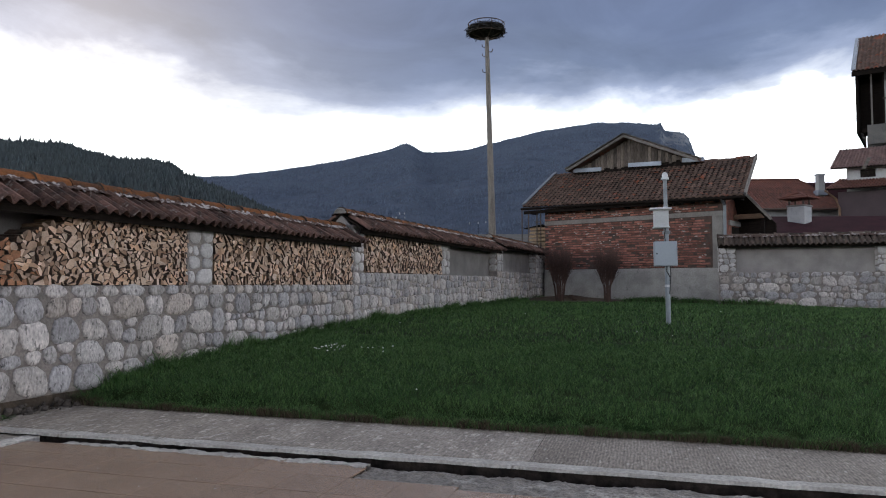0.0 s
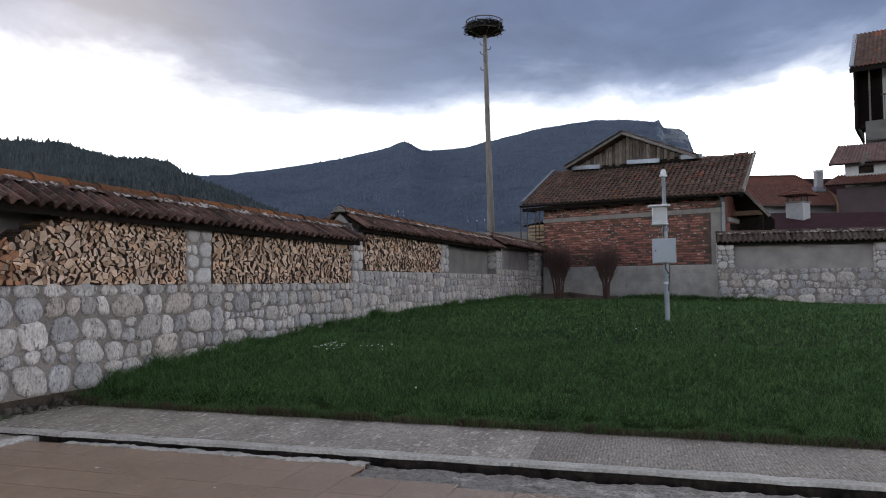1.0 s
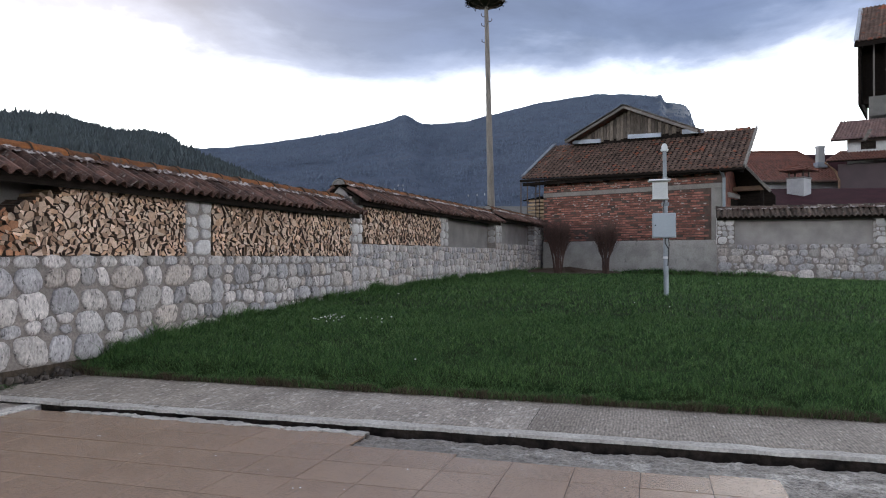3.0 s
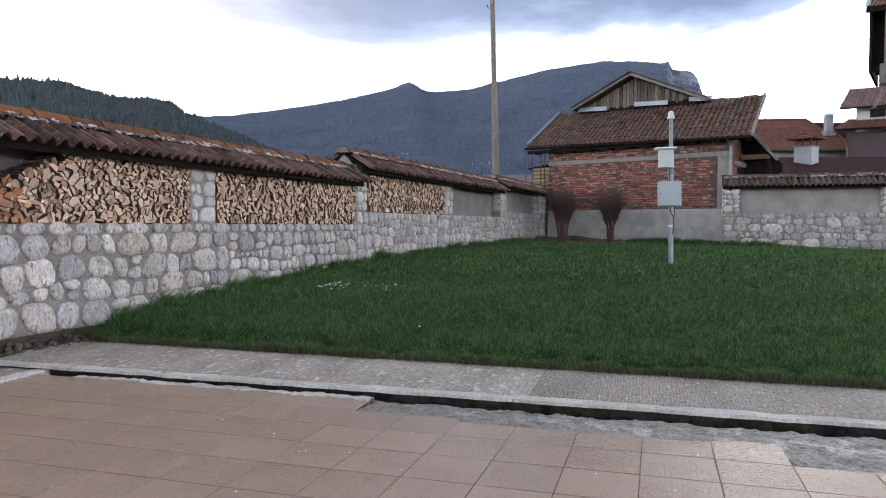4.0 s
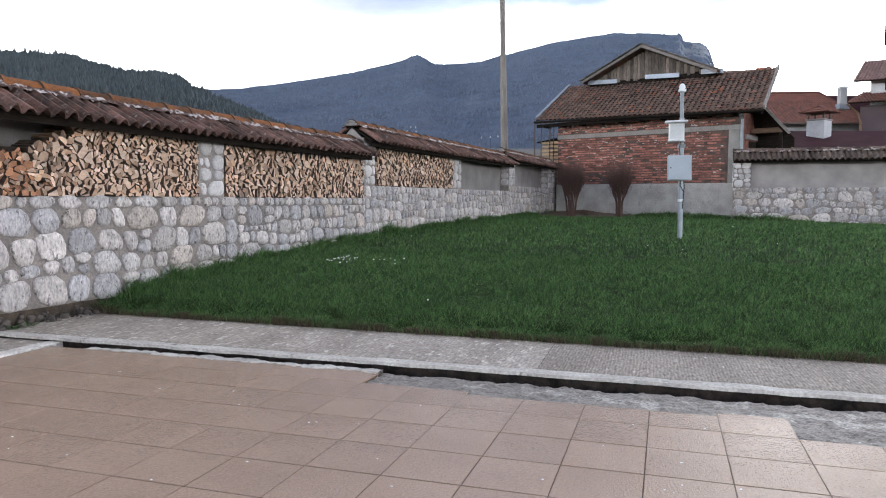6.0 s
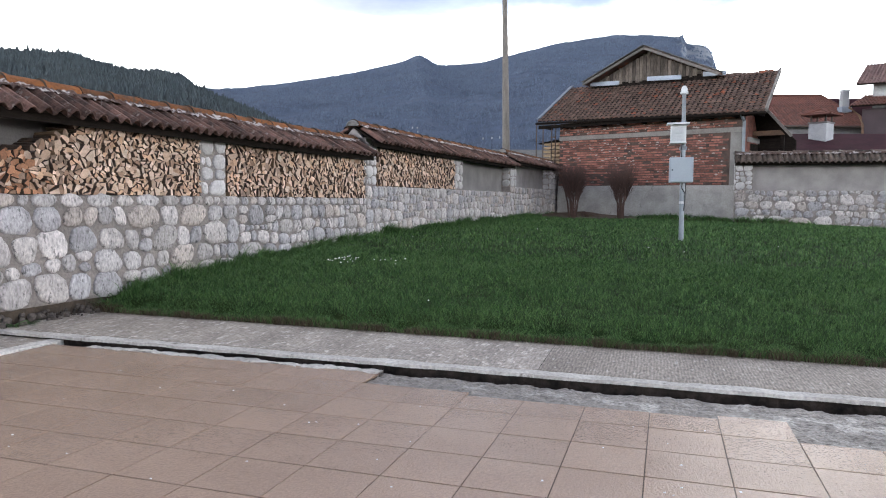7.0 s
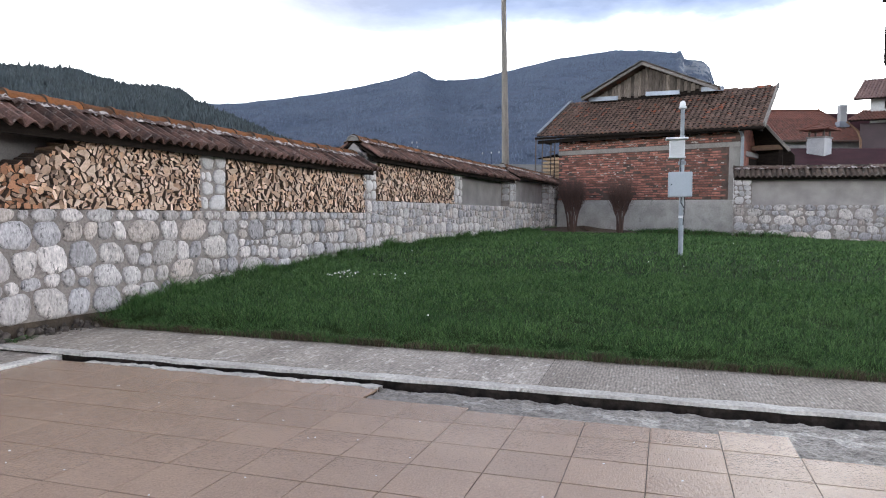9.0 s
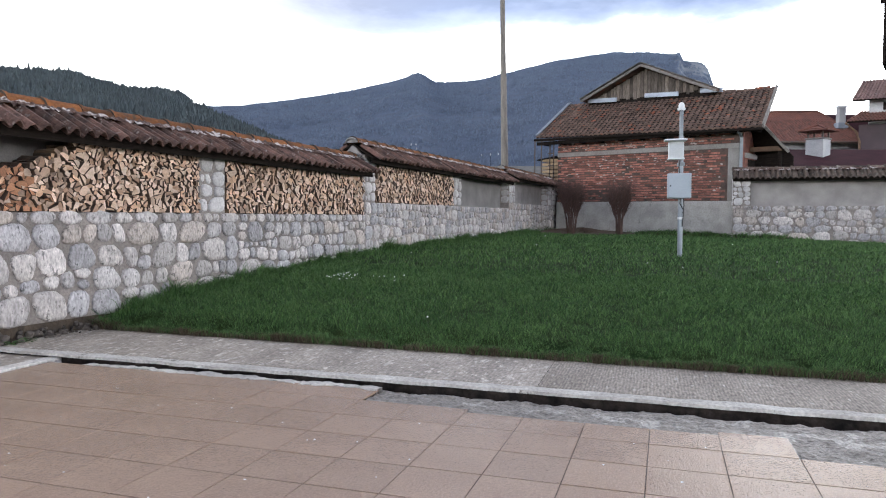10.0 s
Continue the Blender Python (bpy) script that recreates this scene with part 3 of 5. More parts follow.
def floor_tile(w, h):
    return mesh_of("tile", boxed(-w / 2, w / 2, -h / 2, h / 2, -0.012, 0.0, 0.0008), M_FLOORTILE)


for i0, i1, j0, j1 in ((-13, 9, 0, 16), (-13, 2, -1, 0), (-13, -5, -2, -1)):
    cutoff = 0.19 * S if j0 < 0 else 0.004
    part("grout", boxed(i0 * S + 0.003, i1 * S - 0.003, -j1 * S, -j0 * S - cutoff, -0.05, -0.003), M_GROUT, terrace, "dark brown grout")
full, cut = floor_tile(S - 0.0042, S - 0.0085), floor_tile(S - 0.0042, 0.80 * S - 0.004)
spots = []
for j in range(-2, 16):
    for i in range(-13, 9):
        if (j < -1 and i >= -5) or (j < 0 and i >= 2):
            continue
        short = (j == -1 and -3 <= i < 1) or j == -2
        y = -(j + 0.5) * S - (0.1 * S if short else 0)
        m = Matrix.Translation(((i + 0.5) * S, y, rng.uniform(-0.0006, 0.0006))) @ Euler((rng.uniform(-.002, .002), rng.uniform(-.002, .002), 0)).to_matrix().to_4x4()
        spots.append((cut if short else full, m))
for k, (me, m) in enumerate(spots):
    if k < 396:
        ob = new("tile", me)
        ob.parent, ob.matrix_basis = terrace, m
bm = boxed(-12 * S, 26 * S, -9, -16 * S - 0.003, -0.2, 0.0)
box(bm, 9 * S + 0.003, 26 * S, -16 * S, -0.004, -0.2, 0.0)
ob = part("paving", bm, M_FLOORTILE, terrace)
rim = new("broken_rim", mesh_of("broken_rim", wavy_plate(-12.0 * S, -5 * S, 1.77 * S, 1.97 * S, 0.004, 0.06, 300, 5, 0.008, 14.0, 0.045, 5), M_PALE))
rim.matrix_world = TERRACE
tagged(rim, "ragged pale mortar rim along the groove", "terrace", kind="structure")
# pale strip that bounds the tiles on the side of the long wall, and the plain concrete beyond it
strip = new("border_strip", mesh_of("border_strip", boxed(-13.44 * S, -13.08 * S, -6, 0.93, -0.2, 0.010, 0.004), M_PALE))
strip.matrix_world = TERRACE
tagged(strip, "pale cement border strip beside the terrace tiles", "border", kind="structure")
yard = new("yard_concrete", mesh_of("yard_concrete", wavy_plate(-30 * S, -13.446 * S, -9, 0.93, 0.006, 0.2, 60, 40, 0.004, 3.0, seed=9), M_BROOM, smooth=True))
yard.data.materials[0] = M_SLURRY
yard.matrix_world = TERRACE
tagged(yard, "plain grey concrete yard beside the long wall", "yard", kind="structure")


# ---- stone walls with niches and a tiled coping ----
def barrel_tile(name, width, length, height, thick, mat):
    """A fluted clay tile; its nose lies at y 0, it runs up along +y."""
    bm = bmesh.new()
    prof = [(-0.5, 0.0), (-0.36, 0.12), (-0.24, 0.62), (-0.08, 0.97), (0.10, 0.97), (0.26, 0.62), (0.38, 0.12), (0.5, 0.0)]
    rows = []
    for y, lift in ((0.0, 0.0), (length * 0.5, 0.0), (length, 0.0)):
        rows.append([bm.verts.new((x * width, y, z * height + lift)) for x, z in prof])
    lows = [bm.verts.new((x * width, 0.0, z * height - thick)) for x, z in prof]
    for a, b in zip(rows, rows[1:]):
        for i in range(len(prof) - 1):
            bm.faces.new((a[i], a[i + 1], b[i + 1], b[i]))
    for i in range(len(prof) - 1):
        bm.faces.new((lows[i], lows[i + 1], rows[0][i + 1], rows[0][i]))
    back = [bm.verts.new((x * width, length, z * height - thick)) for x, z in prof]
    for i in range(len(prof) - 1):
        bm.faces.new((lows[i + 1], lows[i], back[i], back[i + 1]))
    return mesh_of(name, bm, mat)


def ridge_tile_mesh(name, length, r0, r1, mat):
    """A half-round ridge tile along x; wider at its end, with a collar."""
    bm = bmesh.new()
    rows = []
    for x, r in ((0, r0 + 0.008), (length * 0.10, r0 + 0.006), (length * 0.12, r0 - 0.006), (length, r1)):
        rows.append([bm.verts.new((x, -math.cos(a) * r, math.sin(a) * r * 0.97)) for a in [math.pi * k / 9 for k in range(10)]])
    for a, b in zip(rows, rows[1:]):
        for i in range(9):
            bm.faces.new((a[i], a[i + 1], b[i + 1], b[i]))
    # end face takes the soil colour to paint the shaded hollow at each overlap
    bm.faces.new(rows[0]).material_index = 1
    bm.faces.new(rows[-1][::-1])
    bmesh.ops.recalc_face_normals(bm, faces=bm.faces)
    return mesh_of(name, bm, mat, M_SOIL)


FLUTE = 0.134
TILE_MESH = barrel_tile("roof_tile", FLUTE, 0.585, 0.056, 0.014, M_TILE_OLD)
TILE_MOSSY_MESH = barrel_tile("roof_tile_mossy", FLUTE, 0.585, 0.056, 0.014, M_TILE_MOSSY)
RIDGE_MESH = ridge_tile_mesh("ridge_tile", 0.40, 0.108, 0.103, M_RIDGE)
RIDGE_BROWN = ridge_tile_mesh("ridge_tile_brown", 0.40, 0.098, 0.082, M_ROOFTILE)
RIDGE_MOSSY = ridge_tile_mesh("ridge_tile_mossy", 0.40, 0.098, 0.082, M_TILE_MOSSY)
RIDGE_STEP = 0.372


def lumpy_strip(x0, x1, y0, y1, z0, z1, amp, step=0.03, seed=0):
    """A rough band of mortar from (y0, z0) up to (y1, z1)."""
    bm = bmesh.new()
    n = max(2, int((x1 - x0) / step))
    rows = []
    for k in range(5):
        f = k / 4
        rows.append([bm.verts.new((x0 + (x1 - x0) * i / n, y0 + (y1 - y0) * f - amp * 0.6 * abs(noise.noise((i * 0.9, k * 1.7, seed))),
                                   z0 + (z1 - z0) * f + amp * noise.noise((i * 0.7 + 9, k * 2.1, seed)))) for i in range(n + 1)])
    for a, b in zip(rows, rows[1:]):
        for i in range(n):
            bm.faces.new((a[i], a[i + 1], b[i + 1], b[i]))
    return bm


def stones_on(parent, polys, y, rng, shrink, bulge, floor=None, mat=None, face=None):
    """Sets a cobble into every cell; face turns the stones to another side of a pillar."""
    for poly in polys:
        (cx, cz), outline = rounded(poly, shrink, rng)
        top = cz + max(p[1] for p in outline)
        if floor is not None and top < floor(cx) + 0.03:
            continue
        size = max(p[0] for p in outline) - min(p[0] for p in outline)
        me = stone_mesh("stone", outline, bulge * min(1.0, 0.5 + size * 2) * rng.uniform(0.7, 1.3), rng, mat or M_STONE)
        ob = new("stone", me)
        ob.parent = parent
        ob.matrix_basis = (face or Matrix.Identity(4)) @ Matrix.Translation((cx, y, cz)) if face is None else face @ Matrix.Translation((cx, 0, cz))


def stone_wall(name, frame_m, s0, s1, d, bottom, zs, ze, zr, pillars, seed, label, size=0.205, top_row=False, floor=None, depth=0.25, flat=1.15, ridge=None, finer=99.0, tile=None):
    """Rubble base, pillars, plastered niches and a tiled saddle roof. d: distance of the face in the wall's frame."""
    rng = random.Random(seed)
    w = thing(name, frame_m, label, "wall", kind="structure")
    part("base", boxed(s0, s1, d + 0.012, d + 0.46, bottom, zs - 0.005), M_MORTAR, w)
    part("niche_back", boxed(s0, s1, d + depth, d + 0.42, zs - 0.005, ze + 0.12), M_PLASTER, w)
    zt = zs
    if top_row:
        zt = zs - 0.10
        stones_on(w, courses(s0, s1, zt, zs, 0.1, rng, 2.0), d + 0.012, rng, 0.008, 0.03)
    for a0, a1, sz in ((s0, min(s1, finer), size), (min(s1, finer), s1, size * 0.86)):
        if a1 - a0 > 0.1:
            stones_on(w, courses(a0, a1, bottom, zt, sz, rng, flat), d + 0.012, rng, 0.011, 0.036, floor)
    for p0, p1 in pillars:
        pl = part("pillar", boxed(p0, p1, d + 0.012, d + depth + 0.05, zs - 0.005, ze + 0.10), M_MORTAR, w)
        stones_on(pl, courses(p0, p1, zs + 0.01, ze + 0.02, 0.185, rng, 1.1), d + 0.012, rng, 0.014, 0.03, mat=M_STONEPALE)
        side = Matrix.Translation((p0, d + depth, 0)) @ Matrix.Rotation(radians(-90), 4, "Z")
        stones_on(pl, courses(0.0, depth, zs + 0.01, ze + 0.02, 0.16, rng, 1.1), 0, rng, 0.014, 0.02, mat=M_STONEPALE, face=side)
    # roof: ridge over the middle of the wall, tiles on both slopes
    ye, yr = d - 0.27, d + 0.23
    run, rise = yr - ye, (zr - 0.075) - (ze + 0.01)
    ang, length = math.atan2(rise, run), math.hypot(run, rise)
    deck = bmesh.new()
    slab(deck, [(s0 - 0.02, ye + 0.10, ze + 0.035), (s1, ye + 0.10, ze + 0.035), (s1, yr, zr - 0.09), (s0 - 0.02, yr, zr - 0.09)], 0.025)
    slab(deck, [(s0 - 0.02, 2 * yr - ye - 0.03, ze), (s1, 2 * yr - ye - 0.03, ze), (s1, yr, zr - 0.09), (s0 - 0.02, yr, zr - 0.09)], 0.025)
    # underside and fascia carry the shade under the tiles in their colour
    part("roof_deck", deck, M_SHADEWOOD, w, "boarded underside of the coping, shade put into its dark colour")
    part("fascia", boxed(s0 - 0.01, s1, ye + 0.13, ye + 0.155, ze - 0.05, ze + 0.05), M_SHADEWOOD, w, "dark eaves board with the shade under the tiles in its colour")
    part("wall_plate", boxed(s0, s1, d + 0.05, d + 0.20, ze - 0.01, ze + 0.10), M_SHADEWOOD, w)
    bm = bmesh.new()
    pts = [(d - 0.02, ze), (yr, zr - 0.1), (d + 0.48, ze)]
    va, vb = [bm.verts.new((s0 + 0.0, y, z)) for y, z in pts], [bm.verts.new((s0 + 0.06, y, z)) for y, z in pts]
    bm.faces.new(va), bm.faces.new(vb[::-1])
    for i in range(3):
        bm.faces.new((va[i], vb[i], vb[(i + 1) % 3], va[(i + 1) % 3]))
    bmesh.ops.recalc_face_normals(bm, faces=bm.faces)
    part("gable_end", bm, M_PLASTER, w, "small cement gable at the end of the coping")
    n = int((s1 - s0) / FLUTE)
    for k in range(n):
        x = s0 + (k + 0.5) * (s1 - s0) / n
        for back in (0, 1):
            j = rng.uniform(-0.022, 0.014)
            base = Matrix.Translation((x, ye + j, ze + 0.012)) if not back else Matrix.Translation((x, 2 * yr - ye + j, ze + 0.012)) @ Matrix.Rotation(math.pi, 4, "Z")
            ob = new("roof_tile", tile or TILE_MESH)
            ob.parent = w
            ob.matrix_basis = base @ Matrix.Rotation(ang + rng.uniform(-0.02, 0.02), 4, "X") @ Matrix.Rotation(rng.uniform(-0.04, 0.04), 4, "Z") @ Matrix.Rotation(rng.uniform(-0.12, 0.12), 4, "Y") @ Matrix.Diagonal((rng.uniform(0.98, 1.08), 0.80 * length / 0.585, rng.uniform(0.8, 1.3), 1))
    for sgn in (-1, 1):
        bm = lumpy_strip(s0, s1, yr + sgn * 0.21, yr + sgn * 0.09, zr - 0.110, zr - 0.055, 0.032, seed=seed + sgn)
        part("mortar_bed", bm, M_LIME, w, "crumbling pale lime mortar under the ridge tiles")
    cap = tube(bmesh.new(), [(s0 - 0.045, yr - math.cos(a) * 0.10, zr - 0.078 + math.sin(a) * 0.07) for a in [math.pi * i / 10 for i in range(11)]], 0.014, 8)
    prism_pts = [(s0 - 0.036, yr - math.cos(a) * 0.105, zr - 0.085 + math.sin(a) * 0.078) for a in [math.pi * i / 10 for i in range(11)]]
    cap.faces.new([cap.verts.new(p) for p in prism_pts])
    part("end_mortar", cap, M_CONCRETE, w, "pale mortar closing the end of the ridge")
    k = 0
    while s0 - 0.03 + k * RIDGE_STEP < s1 - 0.1:
        ob = new("ridge_tile", ridge or RIDGE_MESH)
        ob.parent = w
        ob.matrix_basis = Matrix.Translation((s0 - 0.03 + k * RIDGE_STEP, yr + rng.uniform(-0.006, 0.006), zr - 0.087 + rng.uniform(-0.005, 0.005))) @ Euler((rng.uniform(-.06, .06), rng.uniform(0.0, 0.02), rng.uniform(-.02, .02))).to_matrix().to_4x4()
        k += 1
    return w


def wall_floor(s):
    """Height of the soil at the foot of the long wall."""
    p = WALL @ Vector((s, WALL_D, 0))
    return soil_z(p.x, p.y) if s > 4.95 else 0.08


stone_wall("wall_west_1", WALL, 1.6, 10.25, WALL_D, 0.075, 1.04, 1.70, 2.045, [(2.4, 2.83), (6.36, 6.79)], 11,
           "low rubble stone garden wall with firewood niches and mossy clay tile coping", top_row=True, floor=wall_floor, finer=7.0, depth=0.38)
stone_wall("wall_west_2", WALL, 10.25, 18.45, WALL_D, 0.30, 1.25, 1.925, 2.30, [(10.25, 10.63), (14.29, 14.75)], 12,
           "rubble stone garden wall one step higher, with clay tile coping", size=0.172, floor=wall_floor, flat=1.1)
stone_wall("wall_west_3", WALL, 18.45, 24.75, WALL_D, 0.35, 1.39, 2.05, 2.40, [(18.45, 19.0), (22.9, 24.6)], 13,
           "far rubble stone garden wall with plastered niche and tile coping", size=0.172, floor=wall_floor, flat=1.1)
under = new("wall_footing", mesh_of("wall_footing", wavy_plate(0.5, 6.0, WALL_D + 0.05, WALL_D + 0.5, 0.074, 0.35, 120, 2, 0.002, 3.0, 0.03, 21), M_SOIL))
under.matrix_world = WALL
tagged(under, "dark bare soil and footing under the garden wall", "footing", kind="structure")
rubble = thing("rubble", WALL, "dirty broken rubble heaped along the foot of the wall", "rubble")
rng = random.Random(44)
for k in range(110):
    s = rng.uniform(3.6, 5.15)
    r = rng.choice((0.010, 0.014, 0.018, 0.026, 0.04)) * rng.uniform(0.8, 1.1)
    y = WALL_D + 0.03 - abs(rng.gauss(0, 0.06))
    outline = [(math.cos(t) * r * rng.uniform(0.5, 1.4), math.sin(t) * r * rng.uniform(0.3, 1.0)) for t in [math.tau * i / 6 for i in range(6)]]
    ob = new("stone", stone_mesh("rubble_stone", outline, r * 0.6, rng, M_RUBBLE))
    ob.parent = rubble
    ob.matrix_basis = Matrix.Translation((s, y, -0.05 + max(0, 0.07 - (WALL_D - y) * 0.5) * rng.random())) @ Matrix.Rotation(rng.uniform(-1.4, -0.3), 4, "X") @ Matrix.Rotation(rng.uniform(-.6, .6), 4, "Z")
RIGHT = Matrix.Translation((7.86, 20.0, 0)) @ Matrix.Rotation(radians(-20), 4, "Z")


def right_floor(s):
    p = RIGHT @ Vector((s, 0, 0))
    return soil_z(p.x, p.y)


stone_wall("wall_north", RIGHT, -0.05, 7.4, 0.0, 0.30, 1.37, 2.10, 2.47, [(-0.05, 0.42), (3.87, 4.3)], 14,
           "rubble stone garden wall with plastered panel beside the brick barn", size=0.165, floor=right_floor, flat=1.5, ridge=RIDGE_MOSSY, tile=TILE_MOSSY_MESH)


# ---- firewood ----
def wood_stack(name, s0, s1, z0, z1, seed, label, slope=None, limit=300, size=0.070, pale=0.86):
    rng = random.Random(seed)
    st = thing(name, WALL, label, "firewood", "firewood stacks in the wall niches")
    made, rest = 0, bmesh.new()
    for poly in sorted(cells(s0, s1, z0, z1, size, rng, 1.0, 0.62), key=lambda c: c[0][0]):
        cx, cz = sum(p[0] for p in poly) / len(poly), sum(p[1] for p in poly) / len(poly)
        top = max(p[1] for p in poly)
        lim = z1 - 0.05 * abs(noise.noise((cx * 6, seed, 0))) if slope is None else slope(cx)
        if top > lim + 0.03 and slope:
            continue
        # split the round into two or three billets
        n = len(poly)
        a0 = rng.uniform(0, math.tau)
        count = rng.choice((1, 2, 2, 2, 3, 3))
        rim = sorted(poly, key=lambda p: math.atan2(p[1] - cz, p[0] - cx))
        centre = (cx + rng.uniform(-.01, .01), cz + rng.uniform(-.01, .01))
        pieces = [rim]
        if count > 1:
            cuts = [a0 + math.tau * k / count + rng.uniform(-.4, .4) for k in range(count)]
            fine = []
            for u, v in zip(rim, rim[1:] + rim[:1]):
                fine += [(u[0] + (v[0] - u[0]) * f, u[1] + (v[1] - u[1]) * f) for f in (0, .25, .5, .75)]
            groups = [[] for _ in range(count)]
            for p in fine:
                a = math.atan2(p[1] - centre[1], p[0] - centre[0])
                k = min(range(count), key=lambda k: (a - cuts[k]) % math.tau)
                groups[k].append(((a - cuts[k]) % math.tau, p))
            pieces = []
            for g in groups:
                g = [p for _, p in sorted(g, key=lambda t: t[0])]
                if len(g) >= 2:
                    keep = g if len(g) <= 6 else [g[0], g[len(g) // 5], g[2 * len(g) // 5], g[3 * len(g) // 5], g[4 * len(g) // 5], g[-1]]
                    pieces.append(([centre] + keep) if count > 2 else keep)
        for pc in pieces:
            if len(pc) < 3:
                continue
            mx, mz = sum(p[0] for p in pc) / len(pc), sum(p[1] for p in pc) / len(pc)
            k = rng.uniform(0.94, 1.0)
            y0, y1 = -rng.uniform(-0.022, 0.03), 0.235
            bm = bmesh.new()
            skew = (rng.uniform(-.02, .02), rng.uniform(-.02, .02))
            tilt = (rng.uniform(-.3, .3), rng.uniform(-.3, .3))
            a = [bm.verts.new(((p[0] - mx) * k, y0 + (p[0] - mx) * tilt[0] + (p[1] - mz) * tilt[1], (p[1] - mz) * k)) for p in pc]
            b = [bm.verts.new(((p[0] - mx) * k + skew[0], y1, (p[1] - mz) * k + skew[1])) for p in pc]
            bm.faces.new(a)
            for i in range(len(pc)):
                f = bm.faces.new((a[i], b[i], b[(i + 1) % len(pc)], a[(i + 1) % len(pc)]))
                f.material_index = 1
            bmesh.ops.recalc_face_normals(bm, faces=bm.faces)
            if max(p[0] for p in pc) - min(p[0] for p in pc) < 0.022 or max(p[1] for p in pc) - min(p[1] for p in pc) < 0.022:
                bm.free()
                continue
            if made >= limit:
                bmesh.ops.translate(bm, verts=bm.verts, vec=(mx, WALL_D + 0.005, mz))
                tmp = mesh_of("log", bm, M_WOODS[2])
                rest.from_mesh(tmp)
                bpy.data.meshes.remove(tmp)
                continue
            me = mesh_of("log", bm, M_WOOD_ORANGE if seed == 31 and rng.random() < 0.08 or (mx < 4.25 + 0.4 * (1.4 - mz) and rng.random() < 0.7) else M_WOODS[0 if rng.random() < pale else 1], M_BARK if rng.random() < 0.6 else M_SPLIT)
            ob = new("log", me)
            ob.parent, ob.matrix_basis = st, Matrix.Translation((mx, WALL_D + 0.005, mz))
            made += 1
    if rest.verts:
        ob = part("log_filling", rest, (M_WOODS[2], M_BARK), st)
        ob["kind"] = "stuff"
    return st


wood_stack("firewood_stack", 2.85, 6.35, 1.045, 1.70, 31, "stack of pale split firewood, lower at one end, in wall niche",
           slope=lambda s: min(1.67, 1.42 + 0.03 * math.sin(s * 9) + max(0.0, s - 4.22) * 0.55), pale=0.5)
wood_stack("firewood_stack", 6.81, 10.21, 1.045, 1.655, 32, "full stack of pale split firewood in a wall niche", size=0.078)
wood_stack("firewood_stack", 10.66, 14.27, 1.255, 1.88, 33, "full stack of pale split firewood in the higher wall niche", size=0.082)

# ---- brick barn: x along its front, y inwards ----
HOUSE = Matrix.Translation((3.48, 24.0, 0)) @ Matrix.Rotation(math.atan2(-0.6284, 0.7779), 4, "Z")
house = thing("brick_barn", HOUSE, "old red brick barn with patched tile roof and boarded gable", "barn")
rng = random.Random(8)
part("wall", boxed(0, 5.88, 0.004, 2.05, 0.2, 3.6), M_BRICKMORTAR, house, "rough brickwork with wide mortar")
part("plinth", boxed(-0.03, 5.9, -0.03, 0.2, 0.2, 1.52, 0.01), M_CONCRETE, house, "grey rendered plinth with damp stains")
part("concrete_band", boxed(-0.01, 5.89, -0.022, 0.1, 3.03, 3.165, 0.006), M_CONCRETE, house, "grey concrete ring beam")
part("corner_column", boxed(5.60, 5.895, -0.026, 0.25, 1.50, 3.03, 0.008), M_CONCRETE, house, "grey concrete corner column")
brick_meshes = [mesh_of("brick", boxed(-L / 2, L / 2, -0.012, 0.03, -0.026, 0.026, 0.007), M_BRICK) for L in (0.254, 0.25, 0.244)]
places = []
for z0, n in ((1.53, 20), (3.175, 5)):
    for r in range(n):
        x = -0.13 + (0.13 if r % 2 else 0.0) + rng.uniform(-.02, .02)
        while x < (5.45 if z0 < 3 else 5.75):
            if x > 0.02 and rng.random() > 0.015:
                places.append(Matrix.Translation((x, rng.uniform(-0.014, 0.020), z0 + 0.037 + r * 0.0742 + 0.010 * noise.noise((x * 0.8, r * 0.4, 3)) + rng.uniform(-.006, .006))) @ Euler((0, rng.uniform(-.025, .025), rng.uniform(-.03, .03))).to_matrix().to_4x4())
            x += 0.257 + rng.uniform(-.006, .006)
places.sort(key=lambda m: -m.translation.x)
lay(house, "brick", brick_meshes, places, M_BRICK_ISLAND, 300)
verts, faces = [], []
for k in range(240):
    cx, cz = rng.uniform(0.1, 5.5), rng.choice((rng.uniform(1.6, 3.0), rng.uniform(2.2, 3.0), rng.uniform(3.2, 3.5)))
    w, h = rng.uniform(0.015, 0.06), rng.uniform(0.007, 0.022)
    n0 = len(verts)
    verts.append((cx, -0.028, cz))
    verts += [(cx + math.cos(t) * w * rng.uniform(0.6, 1.2), -0.020, cz + math.sin(t) * h * rng.uniform(0.6, 1.3)) for t in [math.tau * i / 9 for i in range(9)]]
    faces += [(n0, n0 + 1 + (i + 1) % 9, n0 + 1 + i) for i in range(9)]
me = bpy.data.meshes.new("lime_splash")
me.from_pydata(verts, [], faces)
me.materials.append(M_SPLASH)
ob = new("lime_splash", me)
ob.parent, ob["kind"] = house, "stuff"
# the side wall and the lean-to
part("side_wall", boxed(5.88, 5.90, 0.35, 2.05, 0.3, 3.55), M_BRICK, house)
# flat near-black panel paints the shade of an opening on the wall
part("side_opening", boxed(5.885, 5.91, 0.8, 1.5, 2.05, 2.75), M_SHADEDARK, house, "near-black panel standing in for the shaded opening")
part("side_lintel", boxed(5.88, 5.96, 0.5, 2.0, 2.78, 2.92, 0.01), M_CONCRETE, house)
